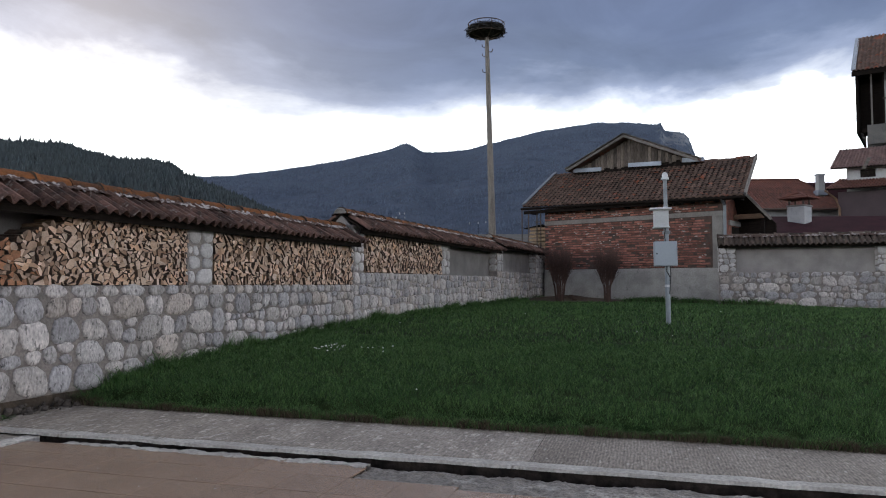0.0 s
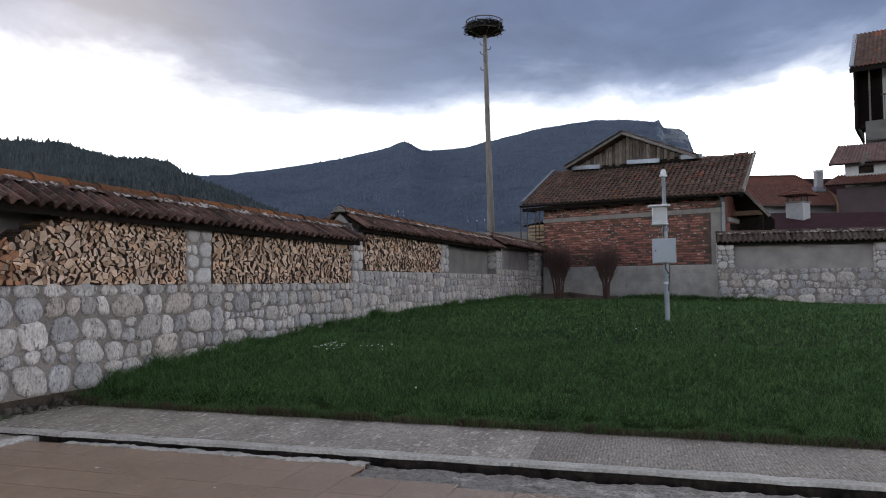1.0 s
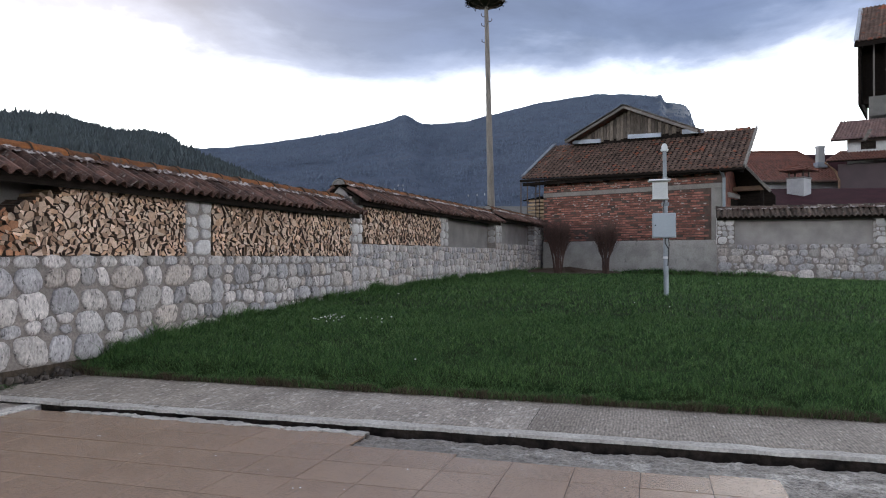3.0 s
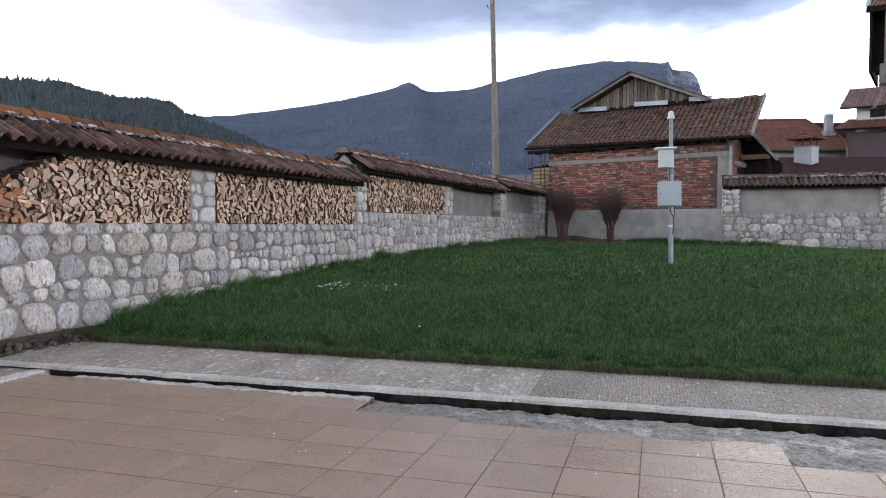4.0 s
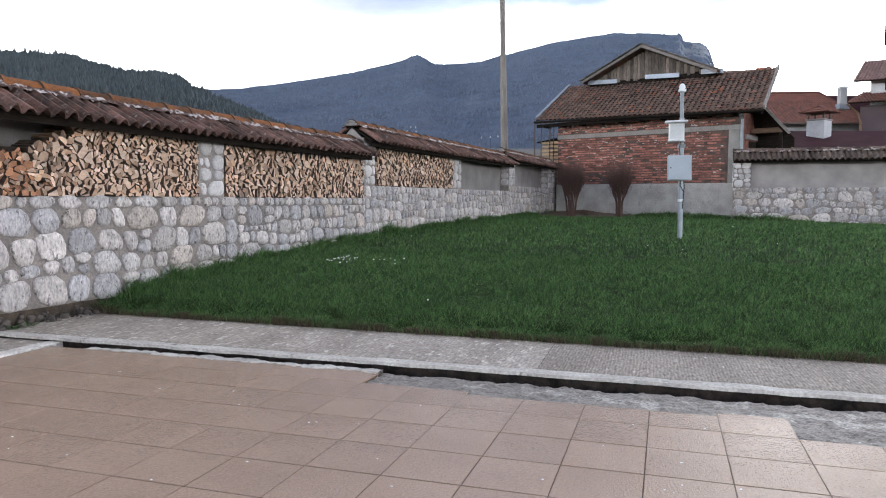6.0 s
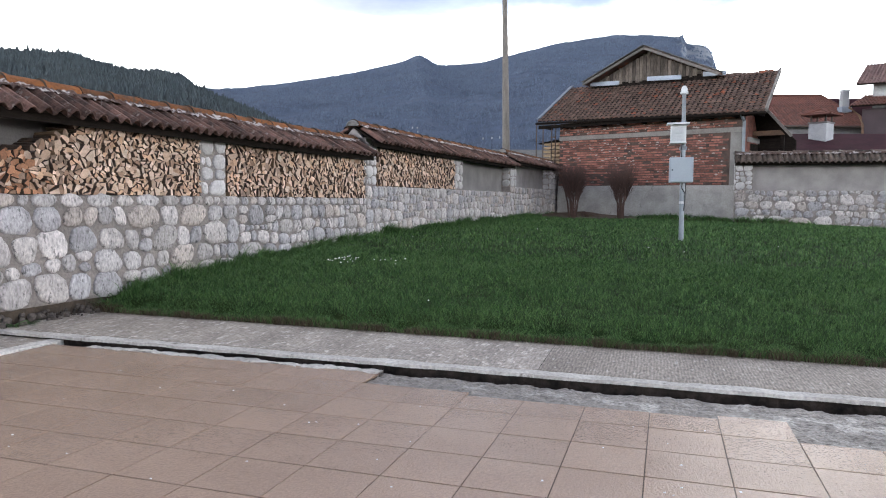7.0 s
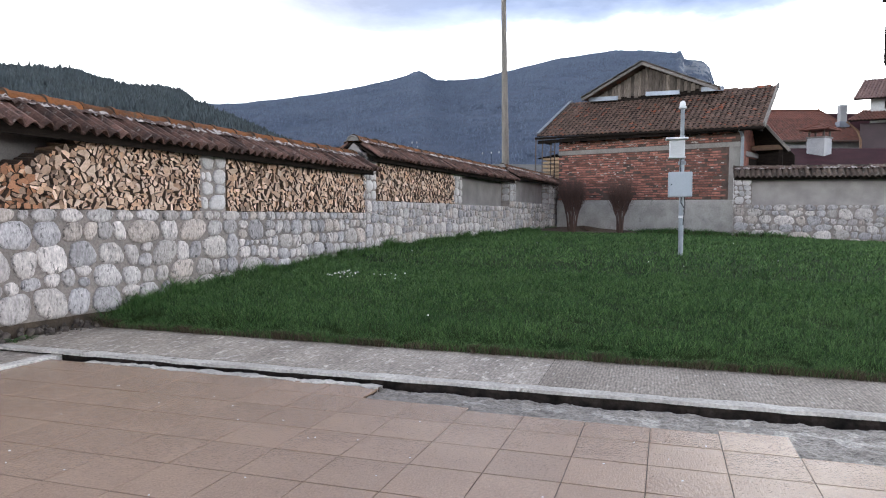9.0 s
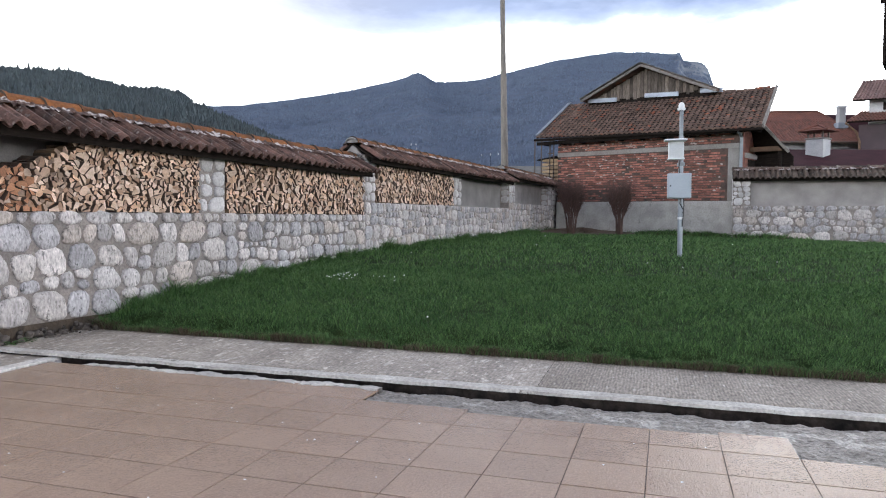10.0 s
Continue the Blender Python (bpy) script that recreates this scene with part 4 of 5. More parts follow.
part("downpipe", tube(bmesh.new(), [(5.98, -0.08, 0.7), (5.98, -0.08, 3.3), (5.98, -0.40, 3.48)], 0.045), M_GALV, house, "grey zinc downpipe")
part("gutter", tube(bmesh.new(), [(-0.64, -0.50, 3.60), (3.0, -0.5, 3.535), (6.66, -0.50, 3.46)], 0.038), M_SHADEWOOD, house, "dark rusted gutter")
# roof planes
E0, E1, R1, R0 = Vector((-0.60, -0.45, 3.71)), Vector((6.61, -0.45, 3.54)), Vector((6.28, 2.05, 4.99)), Vector((-0.80, 2.05, 5.12))
part("roof_deck", slab(bmesh.new(), [E0, E1, R1, R0], 0.06), M_SHADEWOOD, house, "roof boarding, shade of the underside put into its dark colour")
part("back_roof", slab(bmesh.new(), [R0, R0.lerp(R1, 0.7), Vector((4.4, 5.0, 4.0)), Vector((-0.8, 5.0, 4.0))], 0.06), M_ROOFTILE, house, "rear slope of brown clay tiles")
part("eaves_board", boxed(-0.6, 6.6, -0.40, -0.36, 3.42, 3.53), M_SHADEWOOD, house, "eaves board made near-black, eaves shade put into its colour")
part("rear_wall", boxed(0.02, 4.4, 2.06, 4.9, 0.2, 3.9), M_BRICK, house)
part("gable_end", prism(bmesh.new(), [(0.45, 3.6), (1.99, 3.6), (1.99, 4.85)], 0, 0.1), M_BRICK, house).matrix_basis = Matrix.Translation((5.98, 0, 0)) @ Matrix.Rotation(radians(90), 4, "Z")
for k in range(11):
    x = -0.4 + k * 0.68
    part("rafter", boxed(x, x + 0.07, -0.43, 0.1, 3.42, 3.50), M_SHADEWOOD, house)
ROOF_TILE = barrel_tile("clay_tile", 0.205, 0.37, 0.026, 0.050, M_ROOFTILE)
places = []
NC, NR = 44, 16
for r in range(NR):
    for c in range(NC):
        u, v = (c + 0.5) / NC, r / NR - 0.004
        a, b = E0.lerp(R0, v), E1.lerp(R1, v)
        p, p2 = a.lerp(b, u), E0.lerp(R0, v + 0.1).lerp(E1.lerp(R1, v + 0.1), u)
        up = (p2 - p).normalized()
        side = (b - a).normalized()
        nrm = side.cross(up).normalized()
        up = nrm.cross(side)
        m = Matrix((side, up, nrm)).transposed().to_4x4()
        m.translation = p + nrm * (0.012 + rng.uniform(-0.006, 0.010))
        places.append(m @ Matrix.Rotation(-0.17 + rng.uniform(-.02, .02), 4, "X") @ Matrix.Rotation(rng.uniform(-.015, .015), 4, "Z") @ Matrix.Diagonal(((b - a).length / NC / 0.205, 0.58, 1.0, 1)))
lay(house, "clay_tile", ROOF_TILE, places, M_ROOFTILE_ISLAND, 300)
k = 0
while 4.75 + k * 0.36 < 6.0:
    ob = new("ridge_tile", RIDGE_BROWN)
    ob.parent, ob.matrix_basis = house, Matrix.Translation((4.72 + k * 0.33, 2.05, 4.95 - 0.018 * k * 0.33 + rng.uniform(-.015, .015))) @ Euler((0, rng.uniform(-.03, .05), rng.uniform(-.05, .05))).to_matrix().to_4x4()
    k += 1
part("verge_board", slab(bmesh.new(), [E1 + Vector((0, 0, .05)), E1 + Vector((.05, 0, .05)), R1 + Vector((.05, 0, .08)), R1 + Vector((0, 0, .08))], 0.12), M_PALEBOARD, house, "pale weathered verge board")
part("hip_flashing", slab(bmesh.new(), [E0 + Vector((-.05, 0, .06)), E0 + Vector((.10, 0, .09)), R0 + Vector((.10, 0, .09)), R0 + Vector((-.05, 0, .06))], 0.03), M_DULLZINC, house, "dull zinc flashing along the roof edge")
# boarded gable on top
GY = 1.72
AP, GL, GR = (2.27, 6.11), (0.05, 5.12), (4.76, 5.01)
# near-black core paints the shade in the gaps between boards
part("gable_core", prism(bmesh.new(), [(0.2, 4.75), (4.5, 4.75), (4.5, 5.02), (2.27, 5.96), (0.2, 5.06)], GY + 0.03, GY + 0.3), M_SHADEDARK, house)
x = 0.28
while x < 4.5:
    wd = rng.uniform(0.10, 0.15)
    top = (AP[1] - 0.14 - (AP[0] - x - wd / 2) * 0.446) if x < AP[0] else (AP[1] - 0.14 - (x + wd / 2 - AP[0]) * 0.442)
    z0 = 5.06 + rng.uniform(-.06, .04)
    if top > z0 + 0.06:
        part("gable_board", boxed(x, x + wd - 0.012, GY - rng.uniform(0, 0.02), GY + 0.03, z0, top, 0.003), M_OLDWOOD, house)
    x += wd
for (xa, za), (xb, zb) in ((GL, AP), (AP, GR)):
    part("gable_roof", slab(bmesh.new(), [(xa, GY - 0.35, za), (xb, GY - 0.35, zb), (xb, 5.0, zb), (xa, 5.0, za)], 0.07), M_ROOFTILE, house, "tiled roof of the boarded gable")
    part("bargeboard", slab(bmesh.new(), [(xa, GY - 0.39, za - .02), (xb, GY - 0.39, zb - .02), (xb, GY - 0.355, zb - .02), (xa, GY - 0.355, za - .02)], 0.085), M_PALEBOARD, house, "grey weathered bargeboard")
    n = 11
    for k in range(n):
        f = (k + 0.5) / n
        px, pz = xa + (xb - xa) * f, za + (zb - za) * f
        ang = math.atan2(zb - za, xb - xa)
        part("verge_tile", boxed(-0.11, 0.11, -0.10, 0.22, 0.0, 0.03, 0.006, Matrix.Translation((px, GY - 0.33, pz + 0.01)) @ Matrix.Rotation(-ang + (0.06 if xa < 1 else -0.06), 4, "Y")), M_DARKRENDER, house)
for xa, xb, z in ((0.20, 1.30, 5.12), (2.30, 3.45, 5.10), (4.15, 4.85, 5.06)):
    part("flashing", boxed(xa, xb, GY - 0.10, GY - 0.06, z - 0.09, z + 0.05, 0.005, Matrix.Translation((xa, GY, z)) @ Matrix.Rotation(0.05, 4, "Y") @ Matrix.Translation((-xa, -GY, -z))), M_ZINC, house, "dull zinc sheet patch")
# lean-to beside the barn
leanto = thing("lean_to", HOUSE, "open timber lean-to against the barn, interior shade painted as dark boards and panel", "shed")
part("roof", slab(bmesh.new(), [(6.20, 0.80, 3.86), (7.01, 0.80, 2.94), (6.01, 1.46, 2.94), (5.20, 1.46, 3.86)], 0.025), M_ROOFTILE, leanto)
# soffit is coloured near-black for the shade under this roof
part("soffit", slab(bmesh.new(), [(6.18, 0.80, 3.832), (6.99, 0.80, 2.912), (5.99, 1.46, 2.912), (5.18, 1.46, 3.832)], 0.03), M_SHADEWOOD, leanto, "boarded underside, interior shade put into its dark colour")
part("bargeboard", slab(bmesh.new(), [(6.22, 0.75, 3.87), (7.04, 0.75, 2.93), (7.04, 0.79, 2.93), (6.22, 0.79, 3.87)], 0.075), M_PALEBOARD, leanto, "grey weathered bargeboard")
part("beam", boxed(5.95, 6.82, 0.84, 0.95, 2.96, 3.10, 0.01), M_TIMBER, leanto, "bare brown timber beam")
part("post", boxed(6.70, 6.80, 0.84, 0.94, 0.4, 2.96, 0.01), M_SHADEWOOD, leanto)
# added near-black panel stands in for the shade inside the lean-to
part("back_wall", prism(bmesh.new(), [(5.91, 0.3), (6.95, 0.3), (6.95, 2.84), (6.2, 3.66), (5.91, 3.66)], 1.5, 1.6), M_SHADEWOOD, leanto)

# iron frame and stacked planks at the barn's other corner
frame_iron = thing("iron_frame", HOUSE, "dark rusted iron frame standing against the barn corner", "frame")
for x, y in ((-0.70, -0.35), (-0.44, -0.35), (-0.20, -0.2), (-0.05, -0.2)):
    part("post", tube(bmesh.new(), [(x, y, 2.25), (x, y, 3.62)], 0.022, 6), M_IRON, frame_iron)
for z in (1.95, 2.35, 2.75, 3.15, 3.58):
    part("rail", tube(bmesh.new(), [(-0.70, -0.35, z), (-0.05, -0.2, z)] if z > 3.4 else [(-0.25, -0.22, z), (-0.04, -0.2, z)], 0.018, 6), M_IRON, frame_iron)
planks = thing("plank_stack", HOUSE, "stack of pale sawn planks behind the garden wall", "planks")
for k in range(9):
    z = 1.9 + k * 0.13
    part("plank", boxed(-0.95 + rng.uniform(-.05, .05), -0.08, 0.5, 1.2, z, z + 0.09, 0.006), M_TIMBERPALE, planks)
part("bearer", boxed(-0.9, -0.1, 0.55, 1.15, 0.3, 1.9), M_SHADEWOOD, planks)
part("cover", slab(bmesh.new(), [(-1.1, 0.4, 3.02), (-0.35, 0.4, 3.12), (-0.35, 1.3, 3.12), (-1.1, 1.3, 3.02)], 0.03), M_SHADEWOOD, planks, "dark roofing felt cover")


# ---- bare shrubs ----
def shrub(x, y, height, width, seed):
    rng = random.Random(seed)
    z0 = soil_z(x, y)
    s = thing("shrub", Matrix.Translation((x, y, z0)), "bare reddish-brown multi-stemmed shrub by the barn", "shrub", "bare shrubs by the barn")
    verts, faces = [], []

    def twig(pts, r):
        for (p, q) in zip(pts, pts[1:]):
            d = (q - p).normalized()
            a = d.orthogonal().normalized() * r
            b = d.cross(a)
            n = len(verts)
            verts.extend([p + a, p - a * 0.5 + b * 0.86, p - a * 0.5 - b * 0.86, q + a * 0.6, q - a * 0.3 + b * 0.5, q - a * 0.3 - b * 0.5])
            for i in range(3):
                faces.append((n + i, n + (i + 1) % 3, n + 3 + (i + 1) % 3, n + 3 + i))
            r *= 0.62

    for k in range(22):
        # stems fan out from a tight stool and break into wands
        a = math.tau * (k + rng.uniform(-0.3, 0.3)) / 22
        r0, out = rng.uniform(0.02, 0.13), width * 0.46 * math.sqrt(rng.uniform(0.02, 1.0))
        aim = Vector((math.cos(a), math.sin(a), 0))
        p0 = aim * r0 + Vector((0, 0, -0.1))
        p1 = aim * (r0 + out * 0.16) + Vector((rng.uniform(-.03, .03), rng.uniform(-.03, .03), height * 0.27))
        p2 = aim * (r0 + out * 0.66) + Vector((rng.uniform(-.04, .04), rng.uniform(-.04, .04), height * rng.uniform(0.48, 0.64)))
        part("stem", tube(bmesh.new(), [p0, p1, p1.lerp(p2, 0.5) + aim * 0.01, p2], [0.017, 0.013, 0.009, 0.005], 5), M_TWIG, s)
        for _ in range(22):
            f = rng.random() ** 0.7
            base = p1.lerp(p2, f)
            way = (p2 - p1).normalized() * 0.6 + Vector((rng.gauss(0, .24), rng.gauss(0, .24), rng.uniform(0.4, 0.8)))
            end = height * (rng.uniform(0.60, 1.06) - 0.34 * (out / width))
            tip = base + way * max(0.12, (end - base.z) / max(way.z, 0.3))
            mid = base.lerp(tip, 0.5) + Vector((rng.uniform(-.03, .03), rng.uniform(-.03, .03), 0.02))
            twig([base, mid, tip], 0.0052)
            for _ in range(3):
                b0 = base.lerp(tip, rng.uniform(0.2, 0.85))
                twig([b0, b0 + Vector((rng.uniform(-.09, .09), rng.uniform(-.09, .09), rng.uniform(.08, .26)))], 0.0034)
    me = bpy.data.meshes.new("twig_crown")
    me.from_pydata(verts, [], faces)
    me.materials.append(M_TWIG)
    ob = new("twig_crown", me)
    ob.parent, ob["kind"] = s, "stuff"
    return s


shrub(3.47, 21.0, 1.78, 0.74, 61)
shrub(4.90, 21.0, 1.78, 0.70, 62)

# ---- weather station ----
ws = thing("weather_station", Matrix.Translation((3.755, 11.8, soil_z(3.755, 11.8))) @ Matrix.Rotation(radians(-0.6), 4, "Y"), "grey steel pole with instrument shelter and cabinet on the lawn", "weather station")
part("pole", tube(bmesh.new(), [(0, 0, -0.15), (0, 0, 1.98)], 0.040, 14), M_GALV, ws, "galvanised steel pole", smooth=False)
part("mast", tube(bmesh.new(), [(0, 0, 1.98), (0, 0, 2.42)], 0.032, 12), M_GALV, ws)
part("collar", tube(bmesh.new(), [(0, 0, 0.62), (0, 0, 0.66)], 0.046, 14), M_WHITE, ws)
part("sensor_rim", tube(bmesh.new(), [(0, 0, 2.42), (0, 0, 2.45)], [0.062, 0.066], 14), M_WHITE, ws)
part("sensor_dome", tube(bmesh.new(), [(0, 0, 2.45), (0, 0, 2.50), (0, 0, 2.535), (0, 0, 2.55)], [0.05, 0.05, 0.035, 0.012], 14), M_WHITE, ws, "white sensor dome")
turn = Matrix.Rotation(radians(-14), 4, "Z")
cab = part("cabinet", boxed(-0.215, 0.155, -0.20, 0.0, 0.965, 1.375, 0.008, turn), M_GREYBOX, ws, "pale grey painted control cabinet")
part("cabinet_door", boxed(-0.200, 0.140, -0.212, -0.201, 0.98, 1.36, 0.004, turn), M_GREYBOX, cab)
part("hinge", tube(bmesh.new(), [turn @ Vector((0.146, -0.205, 1.05)), turn @ Vector((0.146, -0.205, 1.30))], 0.006, 6), M_GALV, cab)
part("lock", tube(bmesh.new(), [turn @ Vector((-0.17, -0.212, 1.17)), turn @ Vector((-0.17, -0.222, 1.17))], 0.012, 8), M_BLACK, cab)
sh = part("shelter", boxed(-0.205, 0.03, -0.24, -0.03, 1.62, 1.895, 0.005, turn), M_WHITE, ws, "white louvred instrument shelter")
part("shelter_roof", boxed(-0.27, 0.075, -0.30, 0.05, 1.90, 1.93, 0.006, turn @ Matrix.Rotation(0.03, 4, "X")), M_WHITE, sh, "white overhanging double roof")
part("shelter_floor", boxed(-0.22, 0.045, -0.255, -0.015, 1.60, 1.618, 0.003, turn), M_WHITE, sh)
for k in range(9):
    z = 1.665 + k * 0.022
    part("louvre", boxed(-0.165, -0.005, -0.262, -0.238, z, z + 0.006, 0.0, turn), M_WHITE, sh)
part("shelter_frame", boxed(-0.19, -0.172, -0.252, -0.238, 1.64, 1.88, 0.0, turn), M_WHITE, sh)
part("shelter_frame", boxed(0.0, 0.018, -0.252, -0.238, 1.64, 1.88, 0.0, turn), M_WHITE, sh)
part("bracket", boxed(-0.05, 0.05, -0.06, 0.05, 1.50, 1.56, 0.004), M_GALV, ws)
part("cable", tube(bmesh.new(), [(-0.02, -0.06, 0.97), (-0.03, -0.07, 0.88), (0.03, -0.06, 0.78), (0.035, -0.045, 0.70), (0.02, -0.042, 0.5)], 0.009, 6), M_BLACK, ws, "black cable")
part("cable", tube(bmesh.new(), [(0.03, -0.06, 0.97), (0.045, -0.05, 0.85), (0.025, -0.05, 0.72)], 0.008, 6), M_BLACK, ws, "black cable")
part("cable", tube(bmesh.new(), [(-0.035, -0.05, 1.38), (-0.05, -0.06, 1.48), (-0.03, -0.05, 1.60)], 0.009, 6), M_BLACK, ws, "black cable")

# ---- pole with a nest ----
nest_pole = thing("nest_pole", Matrix.Translation((2.12, 30.0, -0.3)), "tall weathered concrete pole carrying a stork nest platform", "pole")
part("pole", tube(bmesh.new(), [(0.02, 0, 0), (-0.02, 0, 3.6), (-0.14, 0, 8.5), (-0.23, 0, 11.95)], [0.19, 0.155, 0.11, 0.085], 10), M_POLE, nest_pole)
pf = Matrix.Translation((-0.255, 0, 12.12))
for z, r in ((0.0, 0.74), (0.42, 0.78)):
    part("platform_ring", tube(bmesh.new(), [pf @ Vector((math.cos(a) * r, math.sin(a) * r, z)) for a in [math.tau * k / 28 for k in range(29)]], 0.022, 6), M_IRON, nest_pole, "iron ring of the platform")
for k in range(8):
    a = math.tau * (k + 0.3) / 8
    part("strut", tube(bmesh.new(), [(-0.24, 0, 11.85), pf @ Vector((math.cos(a) * 0.74, math.sin(a) * 0.74, 0))], 0.016, 5), M_IRON, nest_pole)
    part("upright", tube(bmesh.new(), [pf @ Vector((math.cos(a) * 0.74, math.sin(a) * 0.74, 0)), pf @ Vector((math.cos(a) * 0.78, math.sin(a) * 0.78, 0.42))], 0.016, 5), M_IRON, nest_pole)
for k, (z, sx) in enumerate(((11.55, -1), (11.15, -1), (10.45, -1), (11.35, 1))):
    x0 = -0.22 + 0.07 * (11.95 - z) * 0.3
    part("hook", tube(bmesh.new(), [(x0, 0, z), (x0 + sx * 0.16, 0, z - 0.02), (x0 + sx * 0.22, 0, z + 0.03), (x0 + sx * 0.22, 0, z + 0.12)], 0.018, 5), M_IRON, nest_pole, "iron insulator hook")
nest = thing("stork_nest", Matrix.Translation((2.12 - 0.255, 30.0, -0.3 + 12.12)), "large dark nest of heaped sticks on the platform", "nest")
verts, faces = [], []
rng = random.Random(77)
for k in range(1500):
    a, r, z = rng.uniform(0, math.tau), 0.80 * math.sqrt(rng.random()), 0
    z = rng.uniform(0.0, 0.30) * (1.0 if r > 0.4 else 0.8)
    c = Vector((math.cos(a) * r, math.sin(a) * r, z))
    d = Vector((-math.sin(a) + rng.uniform(-.9, .9), math.cos(a) + rng.uniform(-.9, .9), rng.uniform(-.35, .35))).normalized() * rng.uniform(0.08, 0.25)
    u = d.orthogonal().normalized() * 0.010
    v = d.normalized().cross(u)
    n = len(verts)
    verts += [c - d + u, c - d - u * .5 + v, c - d - u * .5 - v, c + d + u, c + d - u * .5 + v, c + d - u * .5 - v]
    faces += [(n + i, n + (i + 1) % 3, n + 3 + (i + 1) % 3, n + 3 + i) for i in range(3)]
me = bpy.data.meshes.new("sticks")
me.from_pydata(verts, [], faces)
me.materials.append(M_NEST)
ob = new("sticks", me)
ob.parent, ob["kind"] = nest, "stuff"
bm = bmesh.new()
tube(bm, [(0, 0, -0.02), (0, 0, 0.05), (0, 0, 0.18), (0, 0, 0.24)], [0.60, 0.70, 0.70, 0.5], 20)
part("nest_core", bm, M_NEST, nest)


# ---- beyond the long wall: power poles and a low grey roof ----
def power_pole(x, y, top, pins, label):
    pp = thing("power_pole", Matrix.Translation((x, y, -0.3)), label, "power pole", "power poles in the valley")
    part("mast", tube(bmesh.new(), [(0, 0, 0), (0, 0, top)], [0.045, 0.02], 8), M_POLEHAZE, pp)
    for zz in sorted({z for _, z in pins}):
        part("crossarm", boxed(min(x for x, z in pins if z == zz), max(x for x, z in pins if z == zz), -0.012, 0.012, zz - 0.07, zz - 0.055), M_POLEHAZE, pp)
    for dx, z in pins:
        part("insulator", tube(bmesh.new(), [(dx, 0, z - 0.06), (dx, 0, z), (dx, 0, z + 0.07), (dx, 0, z + 0.12)], [0.03, 0.05, 0.04, 0.015], 8), M_CHIMNEY, pp, "white porcelain insulator")
    return pp


power_pole(-3.75, 60.0, 7.2, [(-0.55, 6.95), (-0.25, 6.95), (0.05, 7.3), (0.45, 7.3), (0.5, 6.95), (0.15, 6.55), (0.5, 6.55), (-0.2, 6.3)], "timber power pole in the mountain's hazy blue, with white insulators")
power_pole(3.0, 60.0, 6.5, [(-0.75, 6.45), (0.0, 6.5), (0.65, 6.55)], "timber power pole in the mountain's hazy blue, with a row of insulators")
low = thing("low_barn", Matrix.Translation((0.0, 46.0, -0.3)), "long low grey-roofed farm building", "barn")
part("wall", boxed(0.2, 6.5, 0.3, 4, 0, 4.0), M_DARKRENDER, low)
part("roof", slab(bmesh.new(), [(0, 0, 4.0), (6.8, 0, 4.0), (6.8, 2.4, 4.75), (0, 2.4, 4.75)], 0.1), M_DARKRENDER, low)


# ---- neighbouring houses behind the wall ----
def tiled_roof(parent, e0, e1, r1, r0, cols, rows, mesh, mat, rng, deck=0.06, width=0.205):
    e0, e1, r1, r0 = (Vector(v) for v in (e0, e1, r1, r0))
    part("roof_deck", slab(bmesh.new(), [e0, e1, r1, r0], deck), M_SHADEWOOD, parent)
    places = []
    step = ((r0 - e0).length / rows)
    for r in range(rows):
        for c in range(cols):
            u, v = (c + 0.5) / cols, r / rows
            a, b = e0.lerp(r0, v), e1.lerp(r1, v)
            side = (b - a).normalized()
            up = (r0.lerp(r1, u) - e0.lerp(e1, u)).normalized()
            nrm = side.cross(up).normalized()
            up = nrm.cross(side)
            m = Matrix((side, up, nrm)).transposed().to_4x4()
            m.translation = a.lerp(b, u) + nrm * 0.015
            places.append(m @ Matrix.Rotation(-0.035 + rng.uniform(-.01, .01), 4, "X") @ Matrix.Diagonal(((b - a).length / cols / width, step * 1.12 / 0.37, 1, 1)))
    lay(parent, "clay_tile", mesh, places, mat, 300)


rng = random.Random(91)
T_ORANGE = barrel_tile("clay_tile_orange", 0.205, 0.37, 0.045, 0.02, M_ORANGEROOF)
T_PINK = barrel_tile("clay_tile_faded", 0.205, 0.37, 0.045, 0.02, M_PINKROOF)
T_BROWN = barrel_tile("clay_tile_brown", 0.205, 0.37, 0.045, 0.02, M_ROOFTILE)

shed = thing("maroon_shed", Matrix.Identity(4), "long low outbuilding with a maroon sheet roof", "shed")
part("roof", slab(bmesh.new(), [(11.9, 24.2, 2.55), (20.0, 23.2, 2.55), (21.5, 27.5, 3.72), (12.0, 28.0, 3.72)], 0.08), M_MAROON, shed)
part("wall", boxed(12.3, 19.8, 24.9, 27.6, -0.3, 2.5), M_MAUVE, shed)
chim = thing("chimney", Matrix.Translation((13.68, 27.0, -0.08)) @ Matrix.Rotation(radians(40), 4, "Z"), "grey rendered chimney with a little tiled hood", "chimney")
part("shaft", boxed(-0.32, 0.32, -0.32, 0.32, 2.7, 4.07, 0.01), M_CHIMNEY, chim)
part("cap", boxed(-0.35, 0.35, -0.35, 0.35, 4.07, 4.13, 0.01), M_CONCRETE, chim)
for x in (-0.26, 0.26):
    for y in (-0.26, 0.26):
        part("hood_post", boxed(x - 0.03, x + 0.03, y - 0.03, y + 0.03, 4.13, 4.38), M_IRON, chim)
bm = bmesh.new()
ring = [bm.verts.new((x, y, 4.36)) for x, y in ((-0.5, -0.5), (0.5, -0.5), (0.5, 0.5), (-0.5, 0.5))]
mid = [bm.verts.new((x * 0.5, y * 0.5, 4.52)) for x, y in ((-0.5, -0.5), (0.5, -0.5), (0.5, 0.5), (-0.5, 0.5))]
tip = bm.verts.new((0, 0, 4.60))
